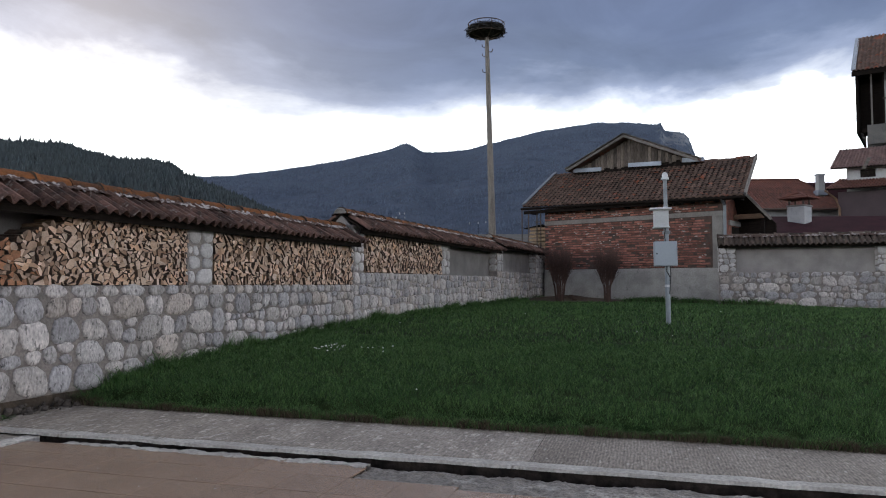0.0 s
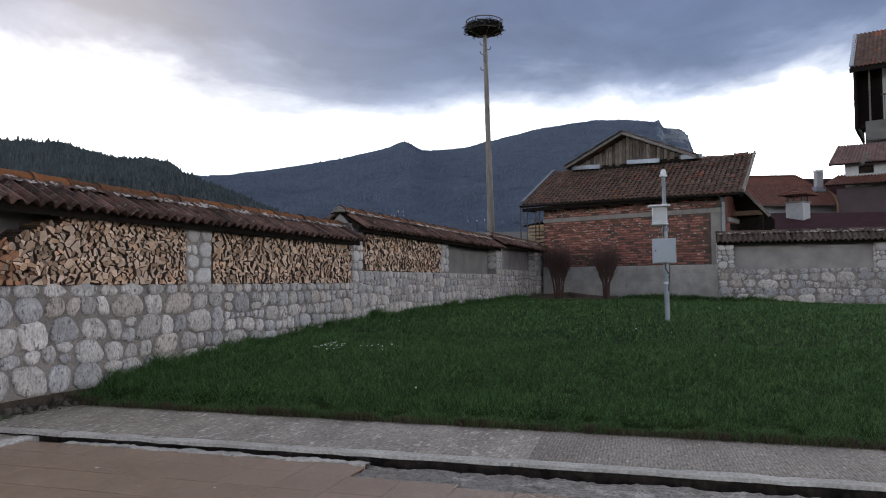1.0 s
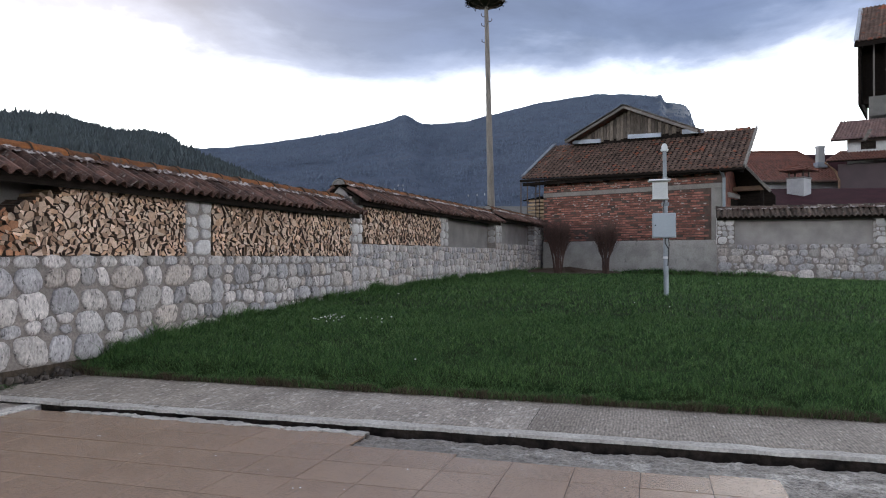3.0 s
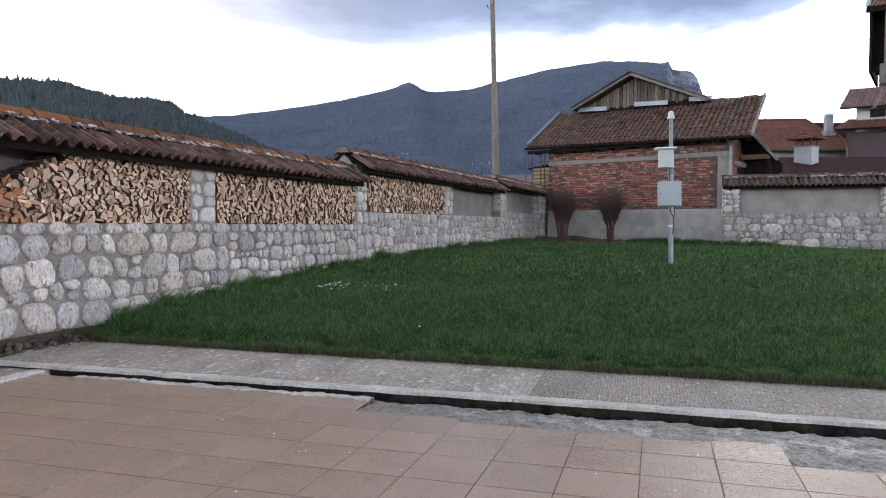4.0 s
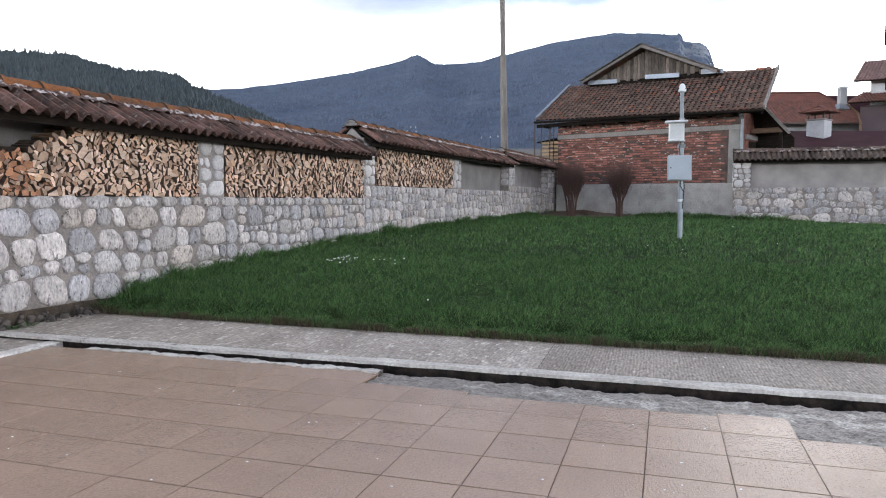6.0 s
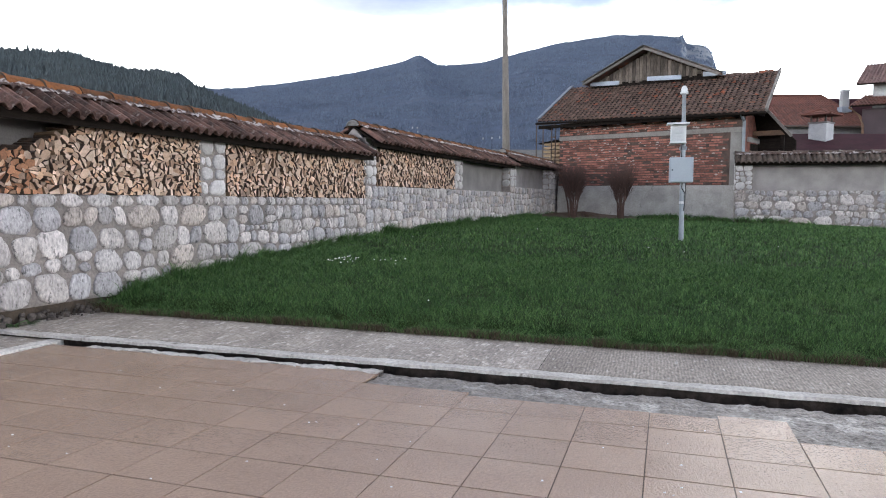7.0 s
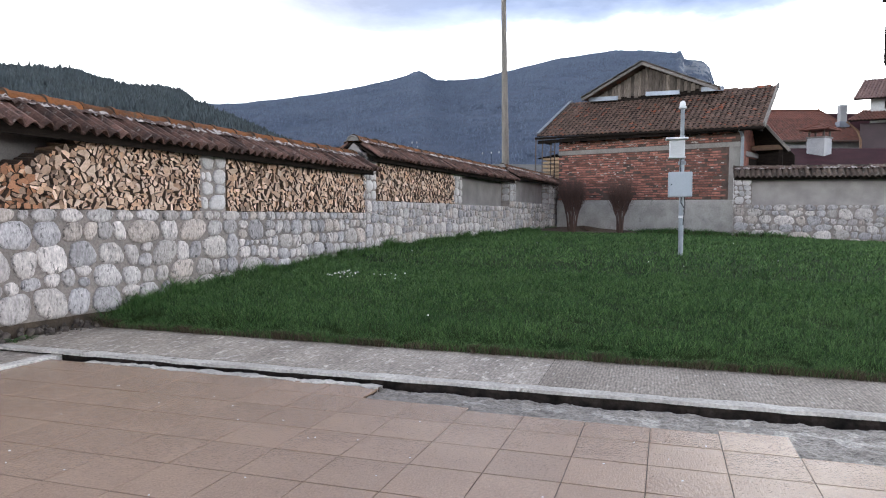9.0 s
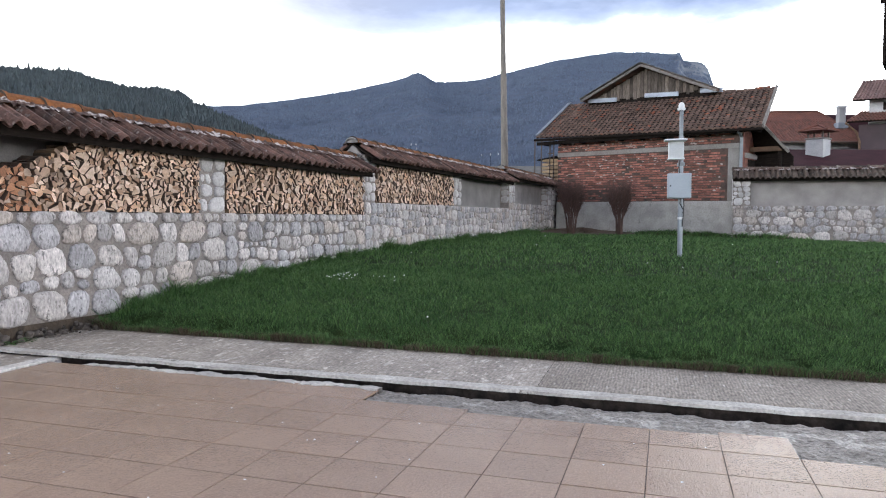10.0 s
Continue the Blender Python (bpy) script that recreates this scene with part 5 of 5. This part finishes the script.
for i in range(4):
    bm.faces.new((ring[i], ring[(i + 1) % 4], mid[(i + 1) % 4], mid[i]))
    bm.faces.new((mid[i], mid[(i + 1) % 4], tip))
bm.faces.new(ring[::-1])
part("hood", bm, M_ORANGEROOF, chim, "tiled pyramid hood")
for k in range(4):
    a = Matrix.Rotation(k * math.pi / 2, 4, "Z")
    for f in (0.0, 0.33, 0.66):
        part("hood_tile", boxed(-0.52 * (1 - f) , 0.52 * (1 - f), -0.53 * (1 - f), -0.53 * (1 - f) + 0.16, 4.37 + f * 0.24, 4.40 + f * 0.24, 0.01, a @ Matrix.Identity(4)), M_ORANGEROOF, chim)
    part("hip_tile", tube(bmesh.new(), [a @ Vector((-0.52, -0.52, 4.39)), a @ Vector((0, 0, 4.64))], 0.045, 6), M_ORANGEROOF, chim)

orange = thing("orange_house", Matrix.Identity(4), "house with an orange clay tile roof and white walls", "house")
part("wall", boxed(15.2, 19.3, 34.2, 40, -0.3, 4.65), M_CHIMNEY, orange)
tiled_roof(orange, (14.75, 33.6, 4.62), (19.6, 33.6, 4.62), (18.75, 37.2, 6.50), (15.4, 37.2, 6.45), 28, 15, T_ORANGE, M_ORANGEROOF, rng)
part("gutter", tube(bmesh.new(), [(14.75, 33.55, 4.6), (19.6, 33.55, 4.6)], 0.05, 6), M_IRON, orange)
part("hip_tiles", tube(bmesh.new(), [(14.75, 33.6, 4.66), (15.4, 37.2, 6.52), (18.75, 37.2, 6.56), (19.6, 33.6, 4.66)], 0.07, 6), M_ORANGEROOF, orange)
part("rear_wing_roof", slab(bmesh.new(), [(18.6, 35.2, 4.5), (23.5, 35.2, 4.5), (23.5, 37.2, 6.42), (18.7, 37.2, 6.42)], 0.1), M_MAROON, orange, "dark sheet roof of the rear wing")
part("rear_wing_wall", boxed(19.32, 23.4, 35.6, 40, -0.3, 4.5), M_MAUVE, orange)
c2 = thing("roof_chimney", Matrix.Translation((18.9, 35.2, 0)), "pale square chimney on the orange roof", "chimney")
part("shaft", boxed(-0.16, 0.16, -0.16, 0.16, 5.2, 6.48, 0.01), M_CHIMNEY, c2)
part("cap", boxed(-0.19, 0.19, -0.19, 0.19, 6.46, 6.55, 0.01), M_WHITEWASH, c2)
part("flashing", boxed(-0.24, 0.24, -0.26, 0.2, 5.45, 5.72, 0.01), M_ZINC, c2)

mauve = thing("mauve_house", Matrix.Translation((17.98, 32.0, 0)) @ Matrix.Rotation(radians(-31), 4, "Z"), "mauve house with stepped faded red tile roofs", "house")
part("wall", boxed(0.0, 7, 0.3, 5, -0.3, 5.25), M_MAUVE, mauve, "dull mauve rendered wall")
tiled_roof(mauve, (-0.45, -0.25, 5.35), (4.6, -0.25, 5.35), (4.6, 1.3, 5.95), (0.1, 1.3, 5.95), 36, 6, T_ORANGE, M_ORANGEROOF, rng)
part("upper_wall", boxed(0.35, 7, 1.0, 5, 5.2, 6.7), M_WHITEWASH, mauve, "white rendered upper wall")
tiled_roof(mauve, (-0.30, 0.45, 6.38), (4.5, 0.45, 6.38), (4.5, 2.6, 7.55), (0.05, 2.6, 7.55), 34, 10, T_PINK, M_PINKROOF, rng)
part("window", boxed(0.9, 1.5, 0.97, 1.02, 5.95, 6.3, 0.01), M_SHADEDARK, mauve)
part("valley_board", slab(bmesh.new(), [(0.95, 0.40, 6.25), (1.1, 0.40, 6.25), (1.35, 0.35, 6.75), (1.2, 0.35, 6.75)], 0.06), M_PALEBOARD, mauve)
part("downpipe", tube(bmesh.new(), [(-0.5, -0.25, 5.3), (-0.1, 0.1, 4.95), (0.05, 0.22, 4.5), (0.05, 0.22, 0)], 0.05, 6), M_TIMBER, mauve, "brown downpipe")

FAR_SCALE = Matrix.Translation((0, 0, EYE)) @ Matrix.Scale(1.3, 4) @ Matrix.Translation((0, 0, -EYE))
tall = thing("tall_house", FAR_SCALE @ Matrix.Translation((17.765, 30.0, 0)) @ Matrix.Rotation(radians(-35), 4, "Z"), "tall old house with a dark timber balcony and tiled roof", "house")
part("lower_wall", boxed(0.32, 6, 0.5, 6, -0.05, 7.55), M_DARKRENDER, tall, "grey rendered lower wall")
part("balcony_floor", boxed(0.22, 6, -0.35, 0.6, 7.42, 7.62, 0.02), M_SHADEWOOD, tall)
part("balcony_parapet", boxed(0.40, 6, -0.40, -0.30, 6.9, 7.72, 0.01), M_DARKRENDER, tall, "grey rendered balcony front")
part("end_board", boxed(0.0, 0.10, -0.35, 3.5, 7.42, 10.1, 0.01), M_SHADEWOOD, tall, "near-black boards enclosing the balcony recess")
# the recess's shade is put into the near-black colour of its back
part("balcony_back", boxed(0.1, 1.02, 0.5, 0.6, 7.6, 10.2), M_SHADEWOOD, tall, "near-black boards enclosing the balcony recess")
part("upper_wall", boxed(1.02, 6, 0.30, 0.6, 7.6, 10.2), M_CHIMNEY, tall, "pale rendered upper wall")
for x in (0.55, 0.98):
    part("balcony_post", boxed(x, x + 0.06, -0.38, -0.30, 7.7, 10.0), M_SHADEWOOD if x > 0.6 else M_PALEBOARD, tall)
part("handrail", boxed(0.98, 6, -0.39, -0.33, 8.75, 8.81), M_IRON, tall)
for k in range(12):
    part("baluster", boxed(1.1 + k * 0.13, 1.12 + k * 0.13, -0.37, -0.35, 7.7, 8.76), M_IRON, tall)
tiled_roof(tall, (-0.08, -0.7, 10.02), (5.0, -0.7, 10.02), (5.0, 1.9, 12.15), (-0.05, 1.9, 12.15), 32, 13, T_BROWN, M_ROOFTILE, rng)
part("eaves_board", boxed(-0.1, 5, -0.72, -0.66, 9.80, 9.98), M_SHADEWOOD, tall)
part("verge_flashing", slab(bmesh.new(), [(-0.12, -0.7, 10.08), (0.05, -0.7, 10.10), (0.05, 1.9, 12.22), (-0.12, 1.9, 12.2)], 0.03), M_ZINC, tall, "bent zinc verge flashing")
part("gable_wall", prism(bmesh.new(), [(-0.3, 9.9), (1.8, 9.9), (1.8, 11.7)], 0, 0.08), M_SHADEWOOD, tall).matrix_basis = Matrix.Translation((0.14, 0, 0)) @ Matrix.Rotation(radians(90), 4, "Z")
for z in (8.75, 8.0):
    part("iron_rod", tube(bmesh.new(), [(0.05, -0.2, z), (-0.28, -0.25, z + 0.02)], 0.012, 5), M_IRON, tall)


# ---- grass ----
def blades(name, count, seed, where, height, width, label, mat=M_GRASS):
    rs = np.random.RandomState(seed)
    p, q = where(rs, count)
    x, y = KP.x * p + KQ.x * q, KP.y * p + KQ.y * q
    wl_u, wl_n = np.array([math.sin(radians(21)), math.cos(radians(21))]), np.array([-math.cos(radians(21)), math.sin(radians(21))])
    d = x * wl_n[0] + y * wl_n[1]
    s = x * wl_u[0] + y * wl_u[1]
    hn, rn = np.array([0.6284, 0.7779]), np.array([math.sin(radians(20)), math.cos(radians(20))])
    fac = (x - 3.48) * hn[0] + (y - 24) * hn[1]
    rgt = (x - 7.86) * rn[0] + (y - 20) * rn[1]
    ok = (d < 5.47) & (fac < -0.06) & ((rgt < -0.06) | (x < 7.8)) & (np.abs(x) < 0.72 * y + 1.0)
    # bare soil under the shrubs
    bare = np.hypot((x - 4.0) / 1.7, (y - 21.9) / 1.25)
    ok &= (bare > 0.85 + 0.3 * rs.rand(count)) | (rs.rand(count) < 0.06)
    x, y, q, d = x[ok], y[ok], q[ok], d[ok]
    n = len(x)
    z = np.array([soil_z(a, b) for a, b in zip(x, y)])
    clump = np.array([noise.noise((a * 1.6, b * 1.6, 7)) for a, b in zip(x, y)])
    dist = np.hypot(x, y)
    tuft = np.array([noise.noise((a * 5.5, b * 5.5, 3)) for a, b in zip(x, y)])
    h = height * (0.6 + 0.7 * rs.rand(n)) * np.clip(1 + 0.6 * clump + 1.0 * tuft, 0.3, 2.4)
    h *= 1 + 1.6 * np.clip((d - 5.25) / 0.25, 0, 1) * rs.rand(n) + 0.25 * np.clip((EDGE_Q + 0.12 - q) / 0.12, 0, 1)
    w = width * np.clip(dist / 6.5, 0.8, 2.4) * (0.7 + 0.6 * rs.rand(n))
    a = rs.rand(n) * math.tau
    lean = h * (0.45 + 0.9 * rs.rand(n))
    b = rs.rand(n) * math.tau
    ca, sa = np.cos(a) * w / 2, np.sin(a) * w / 2
    lx, ly = np.cos(b) * lean, np.sin(b) * lean
    v = np.empty((n, 5, 3), np.float32)
    v[:, 0] = np.stack([x - ca, y - sa, z - 0.01], 1)
    v[:, 1] = np.stack([x + ca, y + sa, z - 0.01], 1)
    v[:, 2] = np.stack([x - ca * 0.8 + lx * 0.35, y - sa * 0.8 + ly * 0.35, z + h * 0.6], 1)
    v[:, 3] = np.stack([x + ca * 0.8 + lx * 0.35, y + sa * 0.8 + ly * 0.35, z + h * 0.6], 1)
    v[:, 4] = np.stack([x + lx, y + ly, z + h], 1)
    base = (np.arange(n) * 5)[:, None]
    tri = (base[:, :, None] + np.array([[0, 1, 3], [0, 3, 2], [2, 3, 4]])[None]).reshape(-1, 3)
    me = bpy.data.meshes.new(name)
    me.vertices.add(n * 5)
    me.vertices.foreach_set("co", v.ravel())
    me.loops.add(len(tri) * 3)
    me.loops.foreach_set("vertex_index", tri.ravel().astype(np.int32))
    me.polygons.add(len(tri))
    me.polygons.foreach_set("loop_start", np.arange(len(tri), dtype=np.int32) * 3)
    me.update()
    me.validate()
    me.materials.append(mat)
    return tagged(new(name, me), label, "grass", kind="stuff")


def near_grass(rs, n):
    return rs.uniform(-6.5, 3.4, n), EDGE_Q - 0.03 + 4.0 * rs.rand(n) ** 1.3


def far_grass(rs, n):
    return rs.uniform(-6, 8, n), EDGE_Q + 1.8 + 18.5 * rs.rand(n) ** 1.15


blades("lawn_grass", 260000, 1, near_grass, 0.040, 0.0034, "short dense green lawn grass, uneven and damp")
blades("lawn_grass", 210000, 2, far_grass, 0.044, 0.0052, "dark green lawn grass running up to the walls")

def edge_grass(rs, n):
    p = rs.uniform(-5.5, 3.4, n)
    p = p + 0.10 * np.sin(p * 7.0) + 0.05 * np.sin(p * 19.0)
    return p, EDGE_Q - 0.045 + (0.07 + 0.06 * np.sin(p * 3.1) ** 2) * rs.rand(n)


blades("dry_edge_grass", 17000, 3, edge_grass, 0.030, 0.0055, "dead brown grass along the cut lawn edge", M_DRY)


def wall_foot(rs, n):
    """A narrow strip of unmown tufts along the long wall."""
    s = rs.uniform(4.95, 24.2, n)
    s = s + 0.10 * np.sin(s * 9.0) + 0.16 * np.sin(s * 3.7)
    d = 5.468 - (0.10 + 0.14 * np.abs(np.sin(s * 1.9))) * rs.rand(n) ** 1.6
    x = math.sin(radians(21)) * s - math.cos(radians(21)) * d
    y = math.cos(radians(21)) * s + math.sin(radians(21)) * d
    return x * KP.x + y * KP.y, x * KQ.x + y * KQ.y


def rear_foot(rs, n):
    """Rank grass at the foot of the rear wall and of the barn."""
    s = rs.uniform(0.0, 7.4, n)
    off = -0.07 - 0.30 * rs.rand(n) ** 1.5
    c, k = math.cos(radians(20)), math.sin(radians(20))
    x, y = 7.86 + c * s + k * off, 20.0 - k * s + c * off
    barn = rs.rand(n) < 0.4
    t = rs.uniform(2.6, 5.9, n)
    x = np.where(barn, 3.48 + 0.7779 * t + 0.6284 * off, x)
    y = np.where(barn, 24.0 - 0.6284 * t + 0.7779 * off, y)
    return x * KP.x + y * KP.y, x * KQ.x + y * KQ.y


blades("wall_foot_grass", 22000, 8, wall_foot, 0.064, 0.0050, "taller dark grass tufts along the foot of the stone wall")
blades("rear_foot_grass", 9000, 9, rear_foot, 0.13, 0.0070, "rank green grass at the foot of the barn and rear wall")
blades("rear_dry_grass", 7000, 10, rear_foot, 0.075, 0.0060, "dead brown grass at the foot of the rear wall", M_DRY)

# pale petals blown over the terrace
verts, faces = [], []
rng = random.Random(23)
for _ in range(60):
    p = TERRACE @ Vector((rng.uniform(-12.5, 4) * S, rng.uniform(-6, 0.4) * S, 0.003))
    r, a0 = rng.uniform(0.003, 0.007), rng.uniform(0, math.tau)
    k = len(verts)
    verts.append((p.x, p.y, p.z + 0.002))
    verts += [(p.x + math.cos(a0 + a) * r, p.y + math.sin(a0 + a) * r * 0.6, p.z) for a in [math.tau * i / 6 for i in range(6)]]
    faces += [(k, k + 1 + i, k + 1 + (i + 1) % 6) for i in range(6)]
me = bpy.data.meshes.new("fallen_petals")
me.from_pydata(verts, [], faces)
me.materials.append(M_PETAL)
tagged(new("fallen_petals", me), "tiny white petals scattered over the wet terrace tiles", "petals", kind="stuff")

# daisies in the grass
verts, faces = [], []
rng = random.Random(14)
for cx, cy, sx, sy, n in ((-1.30, 8.38, 0.11, 0.10, 28), (-0.86, 8.32, 0.16, 0.10, 7), (-0.24, 6.2, 0.05, 0.05, 1), (1.5, 9.5, 2.5, 2.5, 5), (4.5, 9.2, 1.5, 1.2, 4)):
    for _ in range(n):
        x, y = rng.gauss(cx, sx), rng.gauss(cy, sy)
        z, r = soil_z(x, y) + rng.uniform(0.065, 0.10), rng.uniform(0.007, 0.012)
        k = len(verts)
        tilt = rng.uniform(-.5, .5)
        verts.append((x, y, z + 0.002))
        verts += [(x + math.cos(a) * r, y + math.sin(a) * r, z - 0.006 + math.sin(a) * r * tilt) for a in [math.tau * i / 8 for i in range(8)]]
        faces += [(k, k + 1 + i, k + 1 + (i + 1) % 8) for i in range(8)]
me = bpy.data.meshes.new("daisies")
me.from_pydata(verts, [], faces)
me.materials.append(M_PETAL)
tagged(new("daisies", me), "small white daisies scattered in the lawn", "flowers", kind="stuff")

# bare soil under the shrubs
litter = new("soil_patch", mesh_of("soil_patch", bmesh.new(), M_LITTER))
bm = bmesh.new()
rows = []
for k in range(5):
    rows.append([])
    for i in range(24):
        a = math.tau * i / 24
        r = k / 4 * (1 + 0.15 * math.sin(3 * a + 1))
        x, y = 4.0 + math.cos(a) * r * 1.8, 21.9 + math.sin(a) * r * 1.3
        rows[-1].append(bm.verts.new((x, y, soil_z(x, y) + 0.20 * (1 - (k / 4) ** 2) * (0.55 + 0.45 * math.sin(a)) + (0.03 * noise.noise((x * 3, y * 3, 2)) if k < 4 else -0.03))))
for a, b in zip(rows, rows[1:]):
    for i in range(24):
        bm.faces.new((a[i], b[i], b[(i + 1) % 24], a[(i + 1) % 24]))
bm.to_mesh(litter.data)
bm.free()
tagged(litter, "brown leaf litter on bare soil under shrubs", "soil", kind="structure")


# weeds at the foot of the wall
def weed(s, d, size, seed):
    rng = random.Random(seed)
    p = WALL @ Vector((s, d, 0))
    w = thing("weed", Matrix.Translation((p.x, p.y, -0.055 if s < 4.6 else soil_z(p.x, p.y))), "small leafy green weed at the wall foot", "weed", "weeds along the wall")
    for k in range(11):
        a, L, up = rng.uniform(0, math.tau), size * rng.uniform(0.6, 1.1), rng.uniform(0.25, 0.9)
        bm = bmesh.new()
        prev = None
        for i in range(5):
            f = i / 4
            wd = size * 0.22 * math.sin(math.pi * (0.12 + 0.86 * f))
            c = Vector((math.cos(a) * L * f, math.sin(a) * L * f, L * (up * f - 0.45 * f * f) + 0.01))
            o = Vector((-math.sin(a), math.cos(a), 0)) * wd / 2
            cur = [bm.verts.new(c - o), bm.verts.new(c + Vector((0, 0, -wd * 0.15))), bm.verts.new(c + o)]
            if prev:
                bm.faces.new((prev[0], prev[1], cur[1], cur[0]))
                bm.faces.new((prev[1], prev[2], cur[2], cur[1]))
            prev = cur
        part("leaf", bm, M_LEAF, w)
    return w


weed(4.02, 5.42, 0.13, 1)
weed(4.16, 5.44, 0.10, 2)
weed(11.9, 5.40, 0.22, 3)
weed(9.0, 5.42, 0.16, 4)

# ---- hills ----
def smooth_line(points, x):
    """Height at x on an even curve through (x, y) points."""
    if x <= points[0][0]:
        return points[0][1]
    for i, ((a, u), (b, v)) in enumerate(zip(points, points[1:])):
        if x <= b:
            f = (x - a) / (b - a)
            m0 = (v - points[max(i - 1, 0)][1]) / (b - points[max(i - 1, 0)][0]) * (b - a)
            m1 = (points[min(i + 2, len(points) - 1)][1] - u) / (points[min(i + 2, len(points) - 1)][0] - a) * (b - a)
            return (2 * f ** 3 - 3 * f * f + 1) * u + (f ** 3 - 2 * f * f + f) * m0 + (-2 * f ** 3 + 3 * f * f) * v + (f ** 3 - f * f) * m1
    return points[-1][1]


def is_rock(p, rock):
    """Bare rock breaks through the wood in a stretch (azimuths, least distance) of the summit edge."""
    az, d = math.degrees(math.atan2(p[0], p[1])), math.hypot(p[0], p[1])
    edge = 1 - abs(az - rock[1]) / rock[0]
    return d > rock[2] and edge + 1.4 * noise.fractal((p[0] / 45, p[1] / 45, 4), 0.8, 2.1, 4) > 0.45


def hill(name, crest, az0, az1, steps, near, far, mat, rough, label, rock=None):
    """A mountainside: from its foot at near metres it climbs to the crest at far metres, whose elevation by azimuth is given in degrees."""
    bm = bmesh.new()
    rows = []
    for j in range(33):
        f = j / 24
        row = []
        for i in range(steps + 1):
            az = az0 + (az1 - az0) * i / steps
            top = far * math.tan(radians(smooth_line(crest, az)))
            d = near + (far - near) * f
            g = f if f <= 1 else 1 - (f - 1) * 1.5
            x, y = d * math.sin(radians(az)), d * math.cos(radians(az))
            rise = max(0.0, g) ** 0.9
            n = noise.fractal((x / far * 9, y / far * 9, 2), 0.9, 2.1, 6)
            fold = math.sin(math.pi * min(f, 1)) * top * 0.035 * n
            row.append(bm.verts.new((x, y, -2 + rise * top + fold + rough * n * rise * 0.35)))
        rows.append(row)
    for a, b in zip(rows, rows[1:]):
        for i in range(steps):
            face = bm.faces.new((a[i], a[i + 1], b[i + 1], b[i]))
            if rock and is_rock(a[i].co, rock):
                face.material_index = 1
    ob = new(name, mesh_of(name, bm, mat, M_CLIFF, smooth=True))
    return tagged(ob, label, "mountain", kind="structure")


CREST_NEAR = [(-60, 8.0), (-45, 9.4), (-32.3, 9.6), (-28.6, 9.6), (-25.2, 9.1), (-22.1, 9.0), (-20.7, 8.5), (-19.5, 7.9), (-17.2, 7.1), (-14.2, 5.9), (-9, 3.0), (-4, 0.5)]
CREST_FAR = [(-40, 7.0), (-24, 7.6), (-19.3, 8.1), (-15.9, 8.6), (-12, 9.2), (-7.5, 10.1), (-4.3, 10.85), (-3, 11.25), (-1.6, 10.6), (0.7, 10.75), (4, 11.4),
             (8.1, 12.2), (11.7, 12.5), (14.8, 12.5), (16.9, 12.3), (17.3, 12.4), (17.6, 11.85), (18.4, 11.65), (19.3, 11.2), (19.75, 10.0), (20.5, 7.5), (23, 5.5), (32, 3.5), (45, 2.5)]
SUMMIT_ROCK = (2.2, 18.9, 2000)
hill("mountain_far", CREST_FAR, -40, 45, 620, 900, 2600, M_FARHAZE, 22, "long forested mountain, haze painted in as dark blue, with a rocky summit edge", SUMMIT_ROCK)
hill("hill_near", CREST_NEAR, -60, -4, 200, 350, 1100, M_FORESTHAZE, 8, "conifer-covered hill with blue haze painted into its dark colour")


def conifers(name, crest, az0, az1, near, far, count, size, f0, f1, mat, seed, label, rough, rock=None):
    """Many small spires standing on a hillside, thickest towards its crest."""
    rng = random.Random(seed)
    verts, faces = [], []
    for _ in range(count):
        az = rng.uniform(az0, az1)
        f = f0 + (f1 - f0) * rng.random() ** 0.6
        d = near + (far - near) * f
        top = far * math.tan(radians(smooth_line(crest, az)))
        x, y = d * math.sin(radians(az)), d * math.cos(radians(az))
        n = noise.fractal((x / far * 9, y / far * 9, 2), 0.9, 2.1, 6)
        z = -2 + f ** 0.9 * top + math.sin(math.pi * f) * top * 0.035 * n + rough * n * f ** 0.9 * 0.35 - size * 0.25
        if rock and is_rock((x, y), rock):
            continue
        h = size * rng.uniform(0.40, 1.05) * (1 + 0.5 * noise.noise((x / far * 40, y / far * 40, 1)))
        r = h * rng.uniform(0.20, 0.42)
        for lo, hi, w in ((0.1, 0.65, 1.0), (0.42, 1.0, 0.66)):
            k = len(verts)
            a0 = rng.uniform(0, math.tau)
            verts.append((x, y, z + h * hi))
            verts += [(x + math.cos(a0 + a) * r * w, y + math.sin(a0 + a) * r * w, z + h * lo) for a in (0, 1.257, 2.513, 3.77, 5.027)]
            faces += [(k, k + 1 + i, k + 1 + (i + 1) % 5) for i in range(5)]
    me = bpy.data.meshes.new(name)
    me.from_pydata(verts, [], faces)
    me.materials.append(mat)
    return tagged(new(name, me), label, "trees", kind="stuff")


conifers("conifer_forest", CREST_NEAR, -36, -8, 350, 1100, 15000, 14, 0.15, 1.0, M_SPRUCEHAZE, 3, "dense dark conifer forest on the near hill, greyed by haze in its colour", 8)
conifers("skyline_conifers", CREST_NEAR, -35, -27.2, 350, 1100, 150, 20, 0.975, 1.0, M_SPRUCEHAZE, 5, "tall uneven conifers along the hill crest", 8)
conifers("far_conifers", CREST_FAR, -21, 20.5, 900, 2600, 60000, 8.5, 0.04, 1.0, M_TREEHAZE, 4, "far conifer forest on the mountain, haze painted in as a bluish tint", 22, SUMMIT_ROCK)
